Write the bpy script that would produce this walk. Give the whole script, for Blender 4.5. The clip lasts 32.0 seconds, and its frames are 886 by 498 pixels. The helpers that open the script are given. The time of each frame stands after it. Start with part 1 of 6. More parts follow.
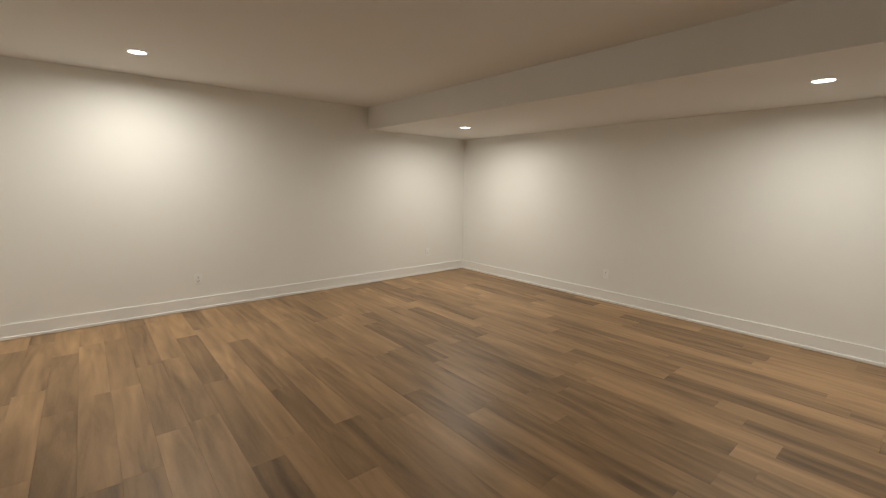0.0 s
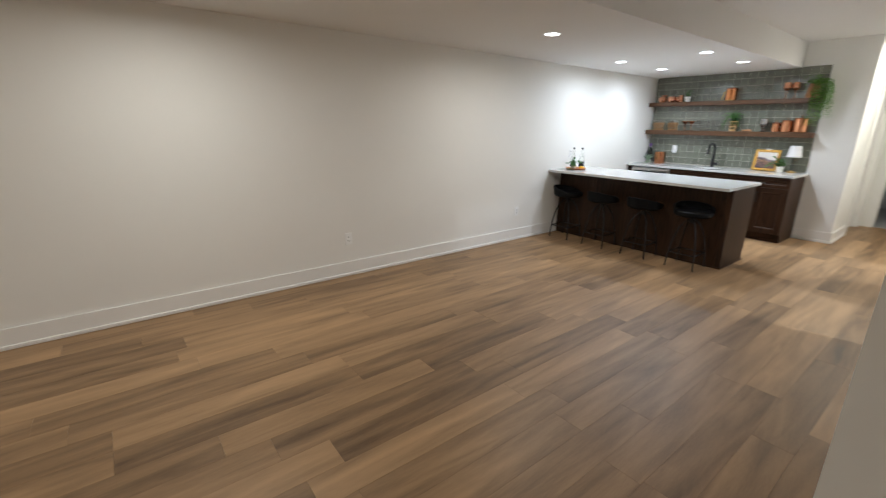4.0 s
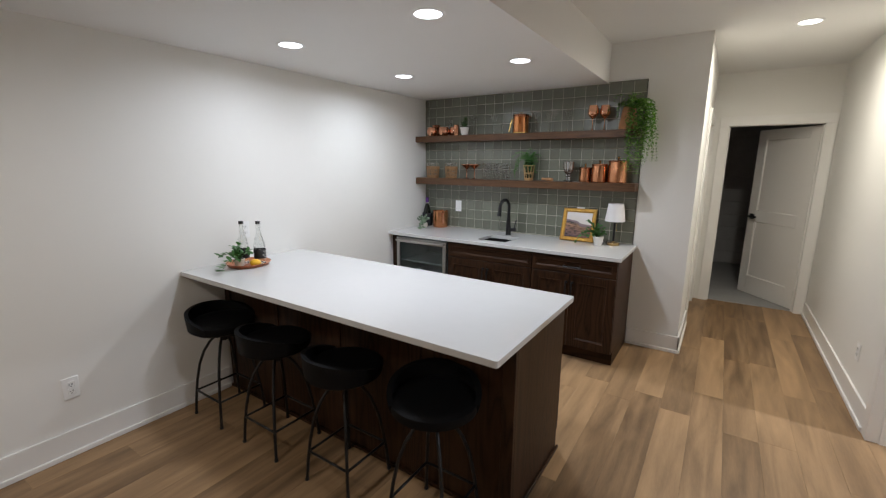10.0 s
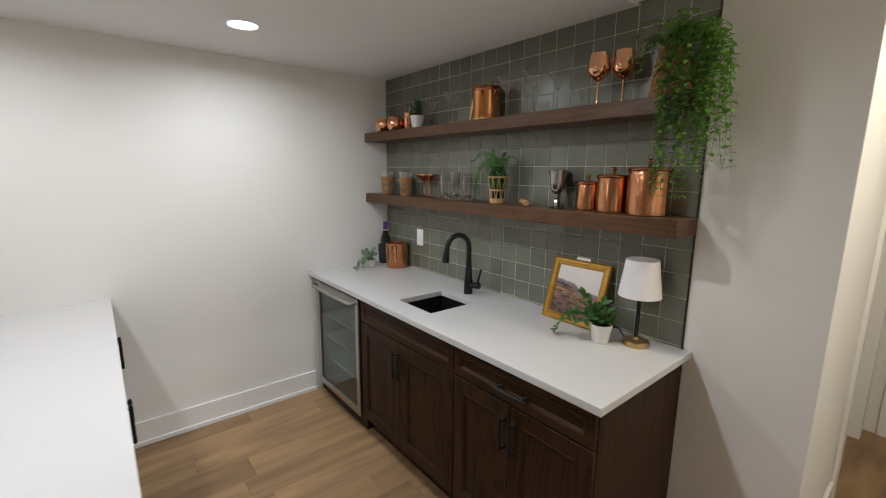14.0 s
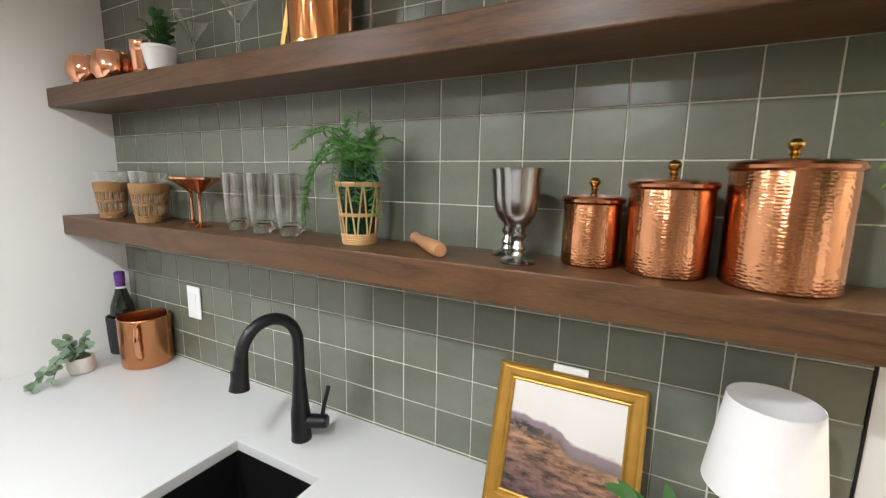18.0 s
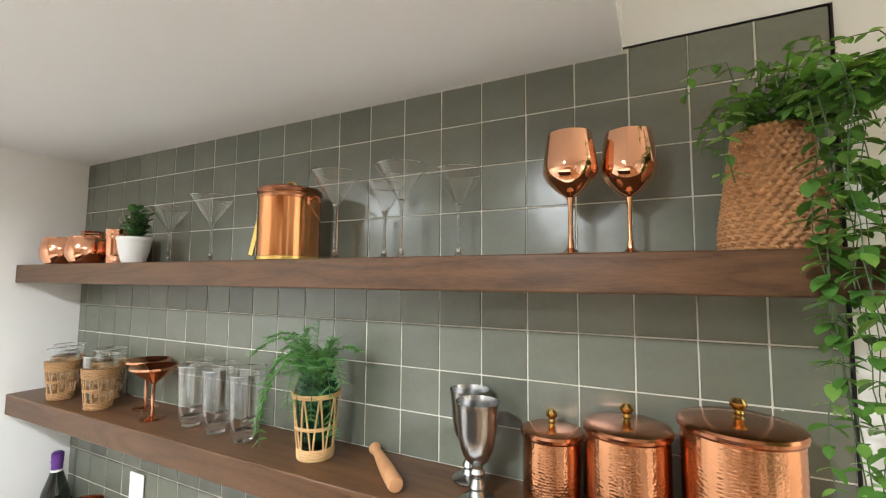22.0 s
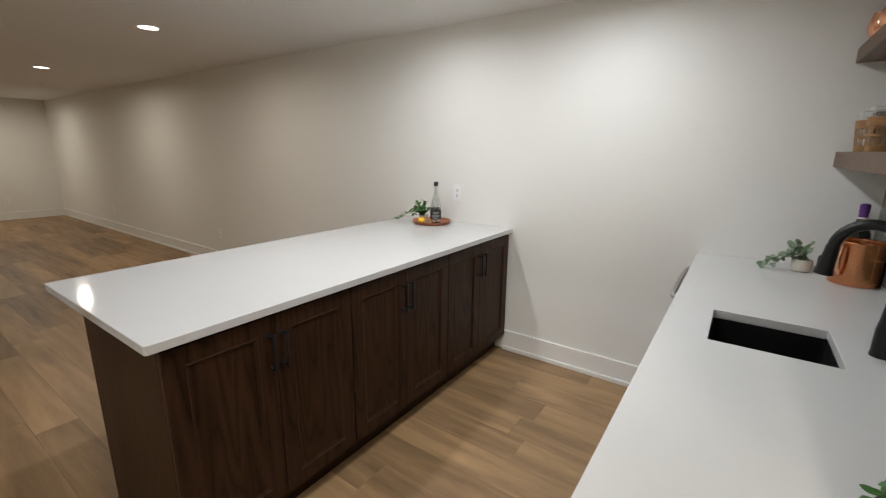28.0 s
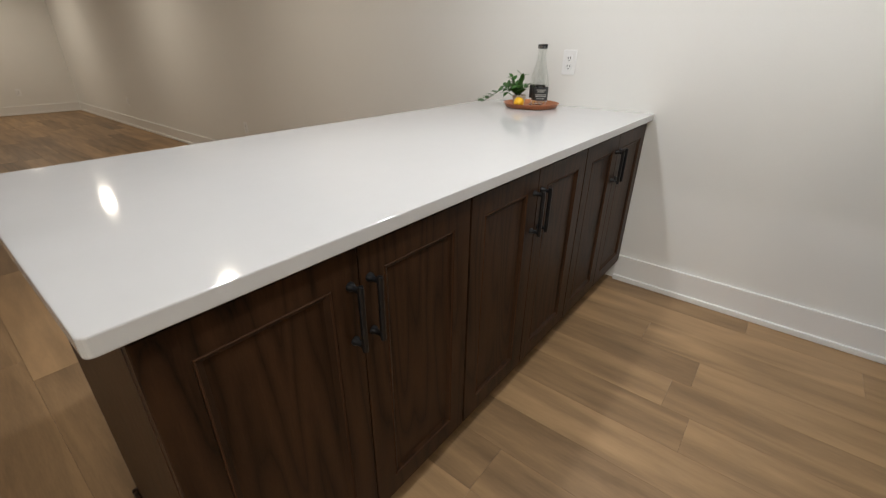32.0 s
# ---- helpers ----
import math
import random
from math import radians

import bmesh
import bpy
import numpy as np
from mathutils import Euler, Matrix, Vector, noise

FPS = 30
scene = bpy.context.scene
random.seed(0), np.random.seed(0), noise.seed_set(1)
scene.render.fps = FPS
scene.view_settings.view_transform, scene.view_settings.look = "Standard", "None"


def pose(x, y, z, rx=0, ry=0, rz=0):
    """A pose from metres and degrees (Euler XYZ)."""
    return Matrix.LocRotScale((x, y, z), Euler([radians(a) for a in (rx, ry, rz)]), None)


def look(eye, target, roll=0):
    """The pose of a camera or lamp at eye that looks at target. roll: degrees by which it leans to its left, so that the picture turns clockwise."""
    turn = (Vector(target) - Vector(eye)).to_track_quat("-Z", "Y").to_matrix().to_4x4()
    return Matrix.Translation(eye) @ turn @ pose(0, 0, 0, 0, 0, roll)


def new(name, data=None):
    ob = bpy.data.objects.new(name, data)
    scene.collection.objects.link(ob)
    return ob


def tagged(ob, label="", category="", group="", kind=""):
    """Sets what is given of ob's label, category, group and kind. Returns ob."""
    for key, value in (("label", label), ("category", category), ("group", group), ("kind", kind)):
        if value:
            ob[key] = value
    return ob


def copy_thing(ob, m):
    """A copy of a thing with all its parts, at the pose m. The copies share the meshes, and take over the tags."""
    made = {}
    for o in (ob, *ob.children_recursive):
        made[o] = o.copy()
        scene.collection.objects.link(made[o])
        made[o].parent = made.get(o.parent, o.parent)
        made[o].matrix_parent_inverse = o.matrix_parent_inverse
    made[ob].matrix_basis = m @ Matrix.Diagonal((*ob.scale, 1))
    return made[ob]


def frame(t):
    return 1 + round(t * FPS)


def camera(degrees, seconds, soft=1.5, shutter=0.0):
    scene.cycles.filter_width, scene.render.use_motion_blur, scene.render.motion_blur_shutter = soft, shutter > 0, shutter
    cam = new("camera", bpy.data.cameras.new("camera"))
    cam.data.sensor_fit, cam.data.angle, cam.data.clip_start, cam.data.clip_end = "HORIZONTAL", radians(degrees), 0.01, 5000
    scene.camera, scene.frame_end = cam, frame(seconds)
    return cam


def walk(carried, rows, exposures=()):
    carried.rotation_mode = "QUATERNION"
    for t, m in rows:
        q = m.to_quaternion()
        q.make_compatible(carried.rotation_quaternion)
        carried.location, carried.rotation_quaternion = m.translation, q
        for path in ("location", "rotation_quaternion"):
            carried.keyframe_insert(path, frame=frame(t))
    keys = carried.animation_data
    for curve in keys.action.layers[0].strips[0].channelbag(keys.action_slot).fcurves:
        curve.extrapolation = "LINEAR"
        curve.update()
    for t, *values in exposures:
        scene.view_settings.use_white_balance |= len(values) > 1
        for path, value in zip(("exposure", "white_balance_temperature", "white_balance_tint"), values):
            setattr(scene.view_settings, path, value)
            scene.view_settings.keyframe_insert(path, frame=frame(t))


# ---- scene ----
cam = camera(92.6, 32.0, 1.15, 0.4)
PATH = [
    (0, (-0.159, 0.311, 1.531), (1.115, 1.822, 1.225), 0.76),
    (0.5, (-0.031, 0.424, 1.512), (1.252, 1.927, 1.203), 0.54),
    (1, (0.204, 0.533, 1.508), (1.490, 2.031, 1.191), 0.56),
    (1.5, (0.495, 0.571, 1.499), (2.001, 1.846, 1.171), 0.54),
    (2, (0.765, 0.635, 1.462), (2.555, 1.462, 1.126), 0.47),
    (2.5, (0.800, 0.845, 1.473), (2.754, 1.034, 1.087), 0.51),
    (3, (0.952, 1.030, 1.512), (2.831, 0.555, 1.016), 0.72),
    (3.5, (1.045, 1.212, 1.493), (2.752, 0.321, 0.955), 0.61),
    (4, (1.205, 1.406, 1.502), (2.718, 0.225, 0.939), 0.67),
    (4.5, (1.376, 1.459, 1.511), (2.642, 0.023, 0.934), 0.71),
    (6.5, (2.179, 0.564, 1.585), (2.705, -1.325, 1.189), 0.72),
    (7, (2.295, 0.156, 1.591), (2.813, -1.738, 1.215), 0.66),
    (7.5, (2.347, -0.261, 1.562), (2.876, -2.154, 1.191), 0.56),
    (8, (2.372, -0.694, 1.578), (2.940, -2.574, 1.199), 0.43),
    (8.5, (2.401, -1.075, 1.586), (3.065, -2.921, 1.197), 0.47),
    (9, (2.323, -1.454, 1.581), (3.121, -3.246, 1.191), 0.33),
    (9.5, (2.249, -1.820, 1.597), (3.180, -3.547, 1.205), 0.30),
    (10, (2.184, -2.188, 1.609), (3.260, -3.827, 1.214), 0.39),
    (10.5, (2.069, -2.503, 1.611), (3.222, -4.089, 1.218), 0.27),
    (11, (2.008, -2.786, 1.634), (3.244, -4.307, 1.239), 0.24),
    (11.5, (1.996, -3.079, 1.627), (3.310, -4.540, 1.256), 0.36),
    (12, (1.945, -3.378, 1.639), (3.332, -4.776, 1.289), 0.31),
    (12.5, (1.956, -3.661, 1.620), (3.408, -4.999, 1.298), 0.44),
    (13, (2.003, -3.914, 1.617), (3.489, -5.211, 1.287), 0.38),
    (13.5, (2.068, -4.166, 1.625), (3.569, -5.442, 1.280), 0.35),
    (15.5, (2.577, -4.912, 1.597), (4.153, -6.082, 1.216), 1.27),
    (16, (2.734, -5.035, 1.591), (4.189, -6.356, 1.220), 1.38),
    (16.5, (2.873, -5.117, 1.553), (4.072, -6.675, 1.190), 1.51),
    (17, (2.981, -5.196, 1.542), (3.982, -6.880, 1.144), 1.04),
    (17.5, (3.067, -5.286, 1.568), (4.006, -7.013, 1.198), 1.08),
    (18, (3.119, -5.300, 1.611), (4.047, -7.042, 1.286), 1.05),
    (18.5, (3.154, -5.284, 1.661), (4.065, -7.043, 1.384), 1.06),
    (19, (3.148, -5.264, 1.726), (4.036, -7.037, 1.460), 0.73),
    (19.5, (3.162, -5.254, 1.762), (4.009, -7.049, 1.521), 0.74),
    (20, (3.168, -5.259, 1.800), (3.969, -7.078, 1.581), 0.76),
    (20.5, (3.174, -5.266, 1.840), (3.948, -7.105, 1.699), 0.55),
    (21, (3.155, -5.296, 1.854), (3.947, -7.132, 1.825), 0.41),
    (21.5, (3.111, -5.316, 1.870), (3.964, -7.124, 1.914), 0.17),
    (22, (3.077, -5.329, 1.852), (3.954, -7.119, 2.001), 0.43),
    (22.5, (3.057, -5.339, 1.824), (3.974, -7.103, 2.042), 0.48),
    (23, (3.015, -5.321, 1.765), (3.994, -7.050, 1.990), 0.50),
    (23.5, (2.914, -5.357, 1.709), (3.981, -7.044, 1.845), 0.38),
    (24, (2.835, -5.469, 1.636), (3.996, -7.097, 1.590), 0.55),
    (24.25, (2.757, -5.513, 1.605), (3.960, -7.108, 1.510), 0.50),
    (24.5, (2.750, -5.599, 1.578), (4.003, -7.151, 1.439), 0.1),
    (25, (2.684, -5.645, 1.511), (4.095, -7.049, 1.315), 0.2),
    (25.5, (2.587, -5.658, 1.478), (4.270, -6.703, 1.201), 0.5),
    (26, (2.519, -5.682, 1.484), (4.433, -6.115, 1.097), 0.4),
    (26.5, (2.420, -5.701, 1.463), (4.356, -5.441, 1.034), 1.19),
    (28.5, (2.391, -5.637, 1.447), (3.946, -4.470, 0.979), 0.52),
    (29, (2.430, -5.480, 1.443), (3.973, -4.303, 0.957), 0.8),
    (29.5, (2.488, -5.332, 1.433), (4.032, -4.172, 0.920), 0.85),
    (30, (2.625, -5.140, 1.356), (4.200, -4.030, 0.821), 0.95),
    (30.5, (2.726, -5.012, 1.297), (4.303, -3.936, 0.703), 0.9),
    (31, (2.733, -4.954, 1.267), (4.267, -3.868, 0.583), 0.9),
    (31.5, (2.745, -4.935, 1.231), (4.217, -3.812, 0.465), 0.75),
    (32, (2.751, -4.939, 1.206), (4.159, -3.815, 0.338), 0.6),
]
EXPOSURES = [(0.0, 0.72, 6250, 9.5), (2.0, 0.72, 6250, 9.5), (4.0, 0.55, 5950, 10.5), (7.0, 0.35, 5850, 12.5), (9.0, 0.08, 5850, 14), (10.0, -0.05, 6200, 14), (11.0, -0.1, 6400, 14), (13.0, -0.25, 6550, 14),
             (15.5, 0.05, 6600, 13), (17.0, 0.55, 6600, 12), (19.0, 1.05, 6500, 11), (21.0, 1.27, 6450, 10), (23.0, 1.32, 6450, 10), (24.0, 1.1, 6550, 11), (25.0, 0.75, 6700, 12), (26.0, 0.17, 6650, 12),
             (28.5, -0.15, 6650, 12), (30.0, -0.2, 6700, 13), (32.0, -0.15, 6750, 13)]
walk(cam, [(t, look(eye, target, roll)) for t, eye, target, roll in PATH], EXPOSURES)

# ---- plan, in metres ----
WALL_E, WALL_N, WALL_S, WALL_W = 5.055, 5.94, -6.198, 1.29
HALL_END, HALL_E, WEST_END, FAR_W = -8.10, 2.375, 0.24, -3.2
ROOM_S = -0.20
LOW, HIGH, SOFFIT = 2.295, 2.61, 3.115
TILE_X, TILE_TOP = 2.806, 2.302

# ---- world and lamps ----
world = bpy.data.worlds.new("night")
scene.world = world
world.use_nodes = True
world.node_tree.nodes["Background"].inputs[0].default_value = (0.05, 0.06, 0.08, 1)
world.node_tree.nodes["Background"].inputs[1].default_value = 0.05

WARM, COOL, HALLW = (1.0, 0.935, 0.80), (0.905, 0.96, 1.0), (1.0, 0.94, 0.77)
DOWNLIGHTS = [
    (3.93, 4.72, LOW, WARM, 14), (3.96, 1.00, LOW, WARM, 12), (3.92, -1.93, LOW, WARM, 9.5),
    (0.295, 4.95, HIGH, WARM, 17), (-2.6, 4.95, HIGH, WARM, 15.5),
    (4.43, -3.945, LOW, COOL, 5.7), (4.43, -5.02, LOW, COOL, 8.0), (3.43, -3.945, LOW, COOL, 9.2), (3.43, -5.02, LOW, COOL, 10.5),
    (1.81, -6.32, HIGH, HALLW, 19.5),
    (-0.3, -3.2, HIGH, COOL, 50), (-0.3, -5.4, HIGH, COOL, 64),
]


# ---- helpers ----
def material(name, color, rough=0.5, metal=0.0, vary=0.08, scale=6.0, bump=0.0, bump_scale=60.0, coat=0.0, spec=0.5):
    """A principled surface with colour variation at two scales and fine relief."""
    m = bpy.data.materials.new(name)
    m.use_nodes = True
    n, l = m.node_tree.nodes, m.node_tree.links
    b = n["Principled BSDF"]
    b.inputs["Roughness"].default_value, b.inputs["Metallic"].default_value = rough, metal
    b.inputs["Coat Weight"].default_value, b.inputs["Specular IOR Level"].default_value = coat, spec
    tc = n.new("ShaderNodeTexCoord")
    big, fine = n.new("ShaderNodeTexNoise"), n.new("ShaderNodeTexNoise")
    big.inputs["Scale"].default_value, fine.inputs["Scale"].default_value = scale, scale * 9
    big.inputs["Detail"].default_value = 4
    mix = n.new("ShaderNodeMath")
    mix.operation = "MULTIPLY_ADD"
    mix.inputs[1].default_value, mix.inputs[2].default_value = 0.4, 0.3
    l.new(tc.outputs["Object"], big.inputs["Vector"]), l.new(tc.outputs["Object"], fine.inputs["Vector"])
    add = n.new("ShaderNodeMath")
    add.operation = "ADD"
    l.new(fine.outputs["Fac"], mix.inputs[0]), l.new(big.outputs["Fac"], add.inputs[0]), l.new(mix.outputs[0], add.inputs[1])
    ramp = n.new("ShaderNodeMapRange")
    ramp.inputs["From Min"].default_value, ramp.inputs["From Max"].default_value = 0.6, 1.4
    ramp.inputs["To Min"].default_value, ramp.inputs["To Max"].default_value = 1 - vary, 1 + vary
    l.new(add.outputs[0], ramp.inputs["Value"])
    tint = n.new("ShaderNodeVectorMath")
    tint.operation = "SCALE"
    tint.inputs[0].default_value = color
    l.new(ramp.outputs[0], tint.inputs["Scale"]), l.new(tint.outputs[0], b.inputs["Base Color"])
    if bump:
        tex, bm_ = n.new("ShaderNodeTexNoise"), n.new("ShaderNodeBump")
        tex.inputs["Scale"].default_value, bm_.inputs["Strength"].default_value = bump_scale, bump
        bm_.inputs["Distance"].default_value = 0.002
        l.new(tc.outputs["Object"], tex.inputs["Vector"]), l.new(tex.outputs["Fac"], bm_.inputs["Height"]), l.new(bm_.outputs[0], b.inputs["Normal"])
    return m


def wood(name, dark, light, rough=0.4, axis=1, stretch=14.0, scale=9.0, pick="object", spread=0.5, bump=0.15, broad_w=0.6, grain_w=0.25, ring_w=0.15, rings=3.0, level=0.5, sharp=1.0, fibre=16.0, spec=0.35):
    """Wood with grain along one axis: broad tones, fine fibres and growth rings; each piece has its own tone."""
    m = bpy.data.materials.new(name)
    m.use_nodes = True
    n, l = m.node_tree.nodes, m.node_tree.links
    b = n["Principled BSDF"]
    b.inputs["Specular IOR Level"].default_value = spec
    tc, mp = n.new("ShaderNodeTexCoord"), n.new("ShaderNodeMapping")
    s = [scale] * 3
    s[axis] = scale / stretch
    mp.inputs["Scale"].default_value = s
    info = n.new("ShaderNodeObjectInfo") if pick == "object" else n.new("ShaderNodeNewGeometry")
    chance = info.outputs["Random"] if pick == "object" else info.outputs["Random Per Island"]
    shift = n.new("ShaderNodeVectorMath")
    shift.operation = "MULTIPLY_ADD"
    shift.inputs[1].default_value = (37.0, 53.0, 91.0)
    l.new(chance, shift.inputs[0]), l.new(tc.outputs["Object"], shift.inputs[2])
    l.new(shift.outputs[0], mp.inputs["Vector"])
    broad, grain, swell = n.new("ShaderNodeTexNoise"), n.new("ShaderNodeTexNoise"), n.new("ShaderNodeTexNoise")
    broad.inputs["Scale"].default_value, broad.inputs["Detail"].default_value, broad.inputs["Distortion"].default_value = 1.0, 3, 0.6
    grain.inputs["Scale"].default_value, grain.inputs["Detail"].default_value, grain.inputs["Roughness"].default_value = fibre, 5, 0.65
    swell.inputs["Scale"].default_value, swell.inputs["Detail"].default_value, swell.inputs["Distortion"].default_value = 0.42, 2.5, 0.25
    for node in (broad, grain, swell):
        l.new(mp.outputs[0], node.inputs["Vector"])
    # growth rings cut lengthwise: the level lines of a slow swell, drawn out along the board
    count, ring = n.new("ShaderNodeMath"), n.new("ShaderNodeMath")
    count.operation, ring.operation = "MULTIPLY", "PINGPONG"
    count.inputs[1].default_value, ring.inputs[1].default_value = rings * 2, 1.0
    l.new(swell.outputs["Fac"], count.inputs[0]), l.new(count.outputs[0], ring.inputs[0])
    line = n.new("ShaderNodeMath")
    line.operation = "POWER"
    line.inputs[1].default_value = 1.0 / sharp
    l.new(ring.outputs[0], line.inputs[0])
    total = None
    for socket, weight in ((broad.outputs["Fac"], broad_w * 2.2), (grain.outputs["Fac"], grain_w * 2.2), (line.outputs[0], ring_w), (chance, spread)):
        node = n.new("ShaderNodeMath")
        node.operation = "MULTIPLY_ADD"
        node.inputs[1].default_value, node.inputs[2].default_value = weight, level - 0.5 - broad_w * 1.1 - grain_w * 1.1 - ring_w * 0.5 - spread * 0.5 + 0.5
        l.new(socket, node.inputs[0])
        if total is not None:
            l.new(total, node.inputs[2])
        total = node.outputs[0]
    mix = n.new("ShaderNodeMix")
    mix.data_type = "RGBA"
    mix.inputs[6].default_value, mix.inputs[7].default_value = (*dark, 1), (*light, 1)
    l.new(total, mix.inputs[0]), l.new(mix.outputs[2], b.inputs["Base Color"])
    rr = n.new("ShaderNodeMapRange")
    rr.inputs["To Min"].default_value, rr.inputs["To Max"].default_value = rough - 0.07, rough + 0.1
    l.new(grain.outputs["Fac"], rr.inputs["Value"]), l.new(rr.outputs[0], b.inputs["Roughness"])
    bump_ = n.new("ShaderNodeBump")
    bump_.inputs["Strength"].default_value, bump_.inputs["Distance"].default_value = bump, 0.002
    l.new(grain.outputs["Fac"], bump_.inputs["Height"]), l.new(bump_.outputs[0], b.inputs["Normal"])
    return m


def hammered(name, color, rough=0.18, reach=0.07):
    """Beaten copper: rows of small dents that run round the vessel."""
    m = material(name, color, rough, 1.0, 0.12, 5.0)
    n, l = m.node_tree.nodes, m.node_tree.links
    tc, sep, turn, join = n.new("ShaderNodeTexCoord"), n.new("ShaderNodeSeparateXYZ"), n.new("ShaderNodeMath"), n.new("ShaderNodeCombineXYZ")
    turn.operation = "ARCTAN2"
    l.new(tc.outputs["Object"], sep.inputs[0]), l.new(sep.outputs["Y"], turn.inputs[0]), l.new(sep.outputs["X"], turn.inputs[1])
    around, up = n.new("ShaderNodeMath"), n.new("ShaderNodeMath")
    around.operation = up.operation = "MULTIPLY"
    around.inputs[1].default_value, up.inputs[1].default_value = reach / 0.0085, 1 / 0.0050
    l.new(turn.outputs[0], around.inputs[0]), l.new(sep.outputs["Z"], up.inputs[0])
    l.new(around.outputs[0], join.inputs[0]), l.new(up.outputs[0], join.inputs[1])
    vor, slow, mix, bu = n.new("ShaderNodeTexVoronoi"), n.new("ShaderNodeTexNoise"), n.new("ShaderNodeMath"), n.new("ShaderNodeBump")
    vor.voronoi_dimensions = "2D"
    vor.feature = "SMOOTH_F1"
    vor.inputs["Scale"].default_value, vor.inputs["Randomness"].default_value, vor.inputs["Smoothness"].default_value = 1.0, 0.55, 0.6
    slow.inputs["Scale"].default_value = 28
    l.new(join.outputs[0], vor.inputs["Vector"]), l.new(tc.outputs["Object"], slow.inputs["Vector"])
    mix.operation = "MULTIPLY_ADD"
    mix.inputs[1].default_value = 0.8
    l.new(slow.outputs["Fac"], mix.inputs[0]), l.new(vor.outputs["Distance"], mix.inputs[2])
    bu.inputs["Strength"].default_value, bu.inputs["Distance"].default_value = 0.45, 0.0012
    l.new(mix.outputs[0], bu.inputs["Height"]), l.new(bu.outputs[0], n["Principled BSDF"].inputs["Normal"])
    return m


def clear(name, color=(1, 1, 1), rough=0.0, ior=1.45):
    m = bpy.data.materials.new(name)
    m.use_nodes = True
    b = m.node_tree.nodes["Principled BSDF"]
    b.inputs["Base Color"].default_value, b.inputs["Roughness"].default_value = (*color, 1), rough
    b.inputs["Transmission Weight"].default_value, b.inputs["IOR"].default_value = 1.0, ior
    return m


def thin_glass(name, tint=(0.97, 0.98, 0.98), gloss=1.0, base=0.09):
    """Thin clear glass: see-through, with mirror gloss that grows towards grazing angles."""
    m = bpy.data.materials.new(name)
    m.use_nodes = True
    n, l = m.node_tree.nodes, m.node_tree.links
    n.remove(n["Principled BSDF"])
    tr, gl, mx, lw = n.new("ShaderNodeBsdfTransparent"), n.new("ShaderNodeBsdfGlossy"), n.new("ShaderNodeMixShader"), n.new("ShaderNodeLayerWeight")
    tr.inputs["Color"].default_value, gl.inputs["Roughness"].default_value = (*tint, 1), 0.02
    gl.inputs["Color"].default_value = (gloss, gloss, gloss, 1)
    lw.inputs["Blend"].default_value = 0.5
    pw, ad = n.new("ShaderNodeMath"), n.new("ShaderNodeMath")
    pw.operation, ad.operation = "POWER", "MULTIPLY_ADD"
    pw.inputs[1].default_value, ad.inputs[1].default_value, ad.inputs[2].default_value = 2.5, 0.9, base
    l.new(lw.outputs["Facing"], pw.inputs[0]), l.new(pw.outputs[0], ad.inputs[0]), l.new(ad.outputs[0], mx.inputs[0])
    l.new(tr.outputs[0], mx.inputs[1]), l.new(gl.outputs[0], mx.inputs[2])
    l.new(mx.outputs[0], n["Material Output"].inputs["Surface"])
    return m


def foliage(name, color, rough=0.34, through_light=0.2):
    """Leaf surface: glossy, with some light shining through the blade."""
    m = material(name, color, rough, vary=0.35, scale=25)
    n, l = m.node_tree.nodes, m.node_tree.links
    tr, mx = n.new("ShaderNodeBsdfTranslucent"), n.new("ShaderNodeMixShader")
    tr.inputs["Color"].default_value = (min(1, color[0] * 2.0), min(1, color[1] * 1.7), color[2], 1)
    mx.inputs[0].default_value = through_light
    l.new(n["Principled BSDF"].outputs[0], mx.inputs[1]), l.new(tr.outputs[0], mx.inputs[2])
    l.new(mx.outputs[0], n["Material Output"].inputs["Surface"])
    return m


def glow(name, color, strength):
    m = bpy.data.materials.new(name)
    m.use_nodes = True
    b = m.node_tree.nodes["Principled BSDF"]
    b.inputs["Emission Color"].default_value, b.inputs["Emission Strength"].default_value = (*color, 1), strength
    return m


def box(bm, x0, x1, y0, y1, z0, z1, bevel=0.0, segments=2, m=None):
    geo = bmesh.ops.create_cube(bm, size=1.0)
    vs = geo["verts"]
    for v in vs:
        v.co = ((x0 + x1) / 2 + v.co.x * (x1 - x0), (y0 + y1) / 2 + v.co.y * (y1 - y0), (z0 + z1) / 2 + v.co.z * (z1 - z0))
    if bevel:
        es = list({e for v in vs for e in v.link_edges})
        rounded = bmesh.ops.bevel(bm, geom=es, offset=bevel, segments=segments, profile=0.5, affect="EDGES")["faces"]
        for f in rounded:
            f.smooth = True
        vs = list({v for f in rounded for v in f.verts} | {v for v in vs if v.is_valid})
    if m is not None:
        bmesh.ops.transform(bm, matrix=m, verts=vs)
    return bm


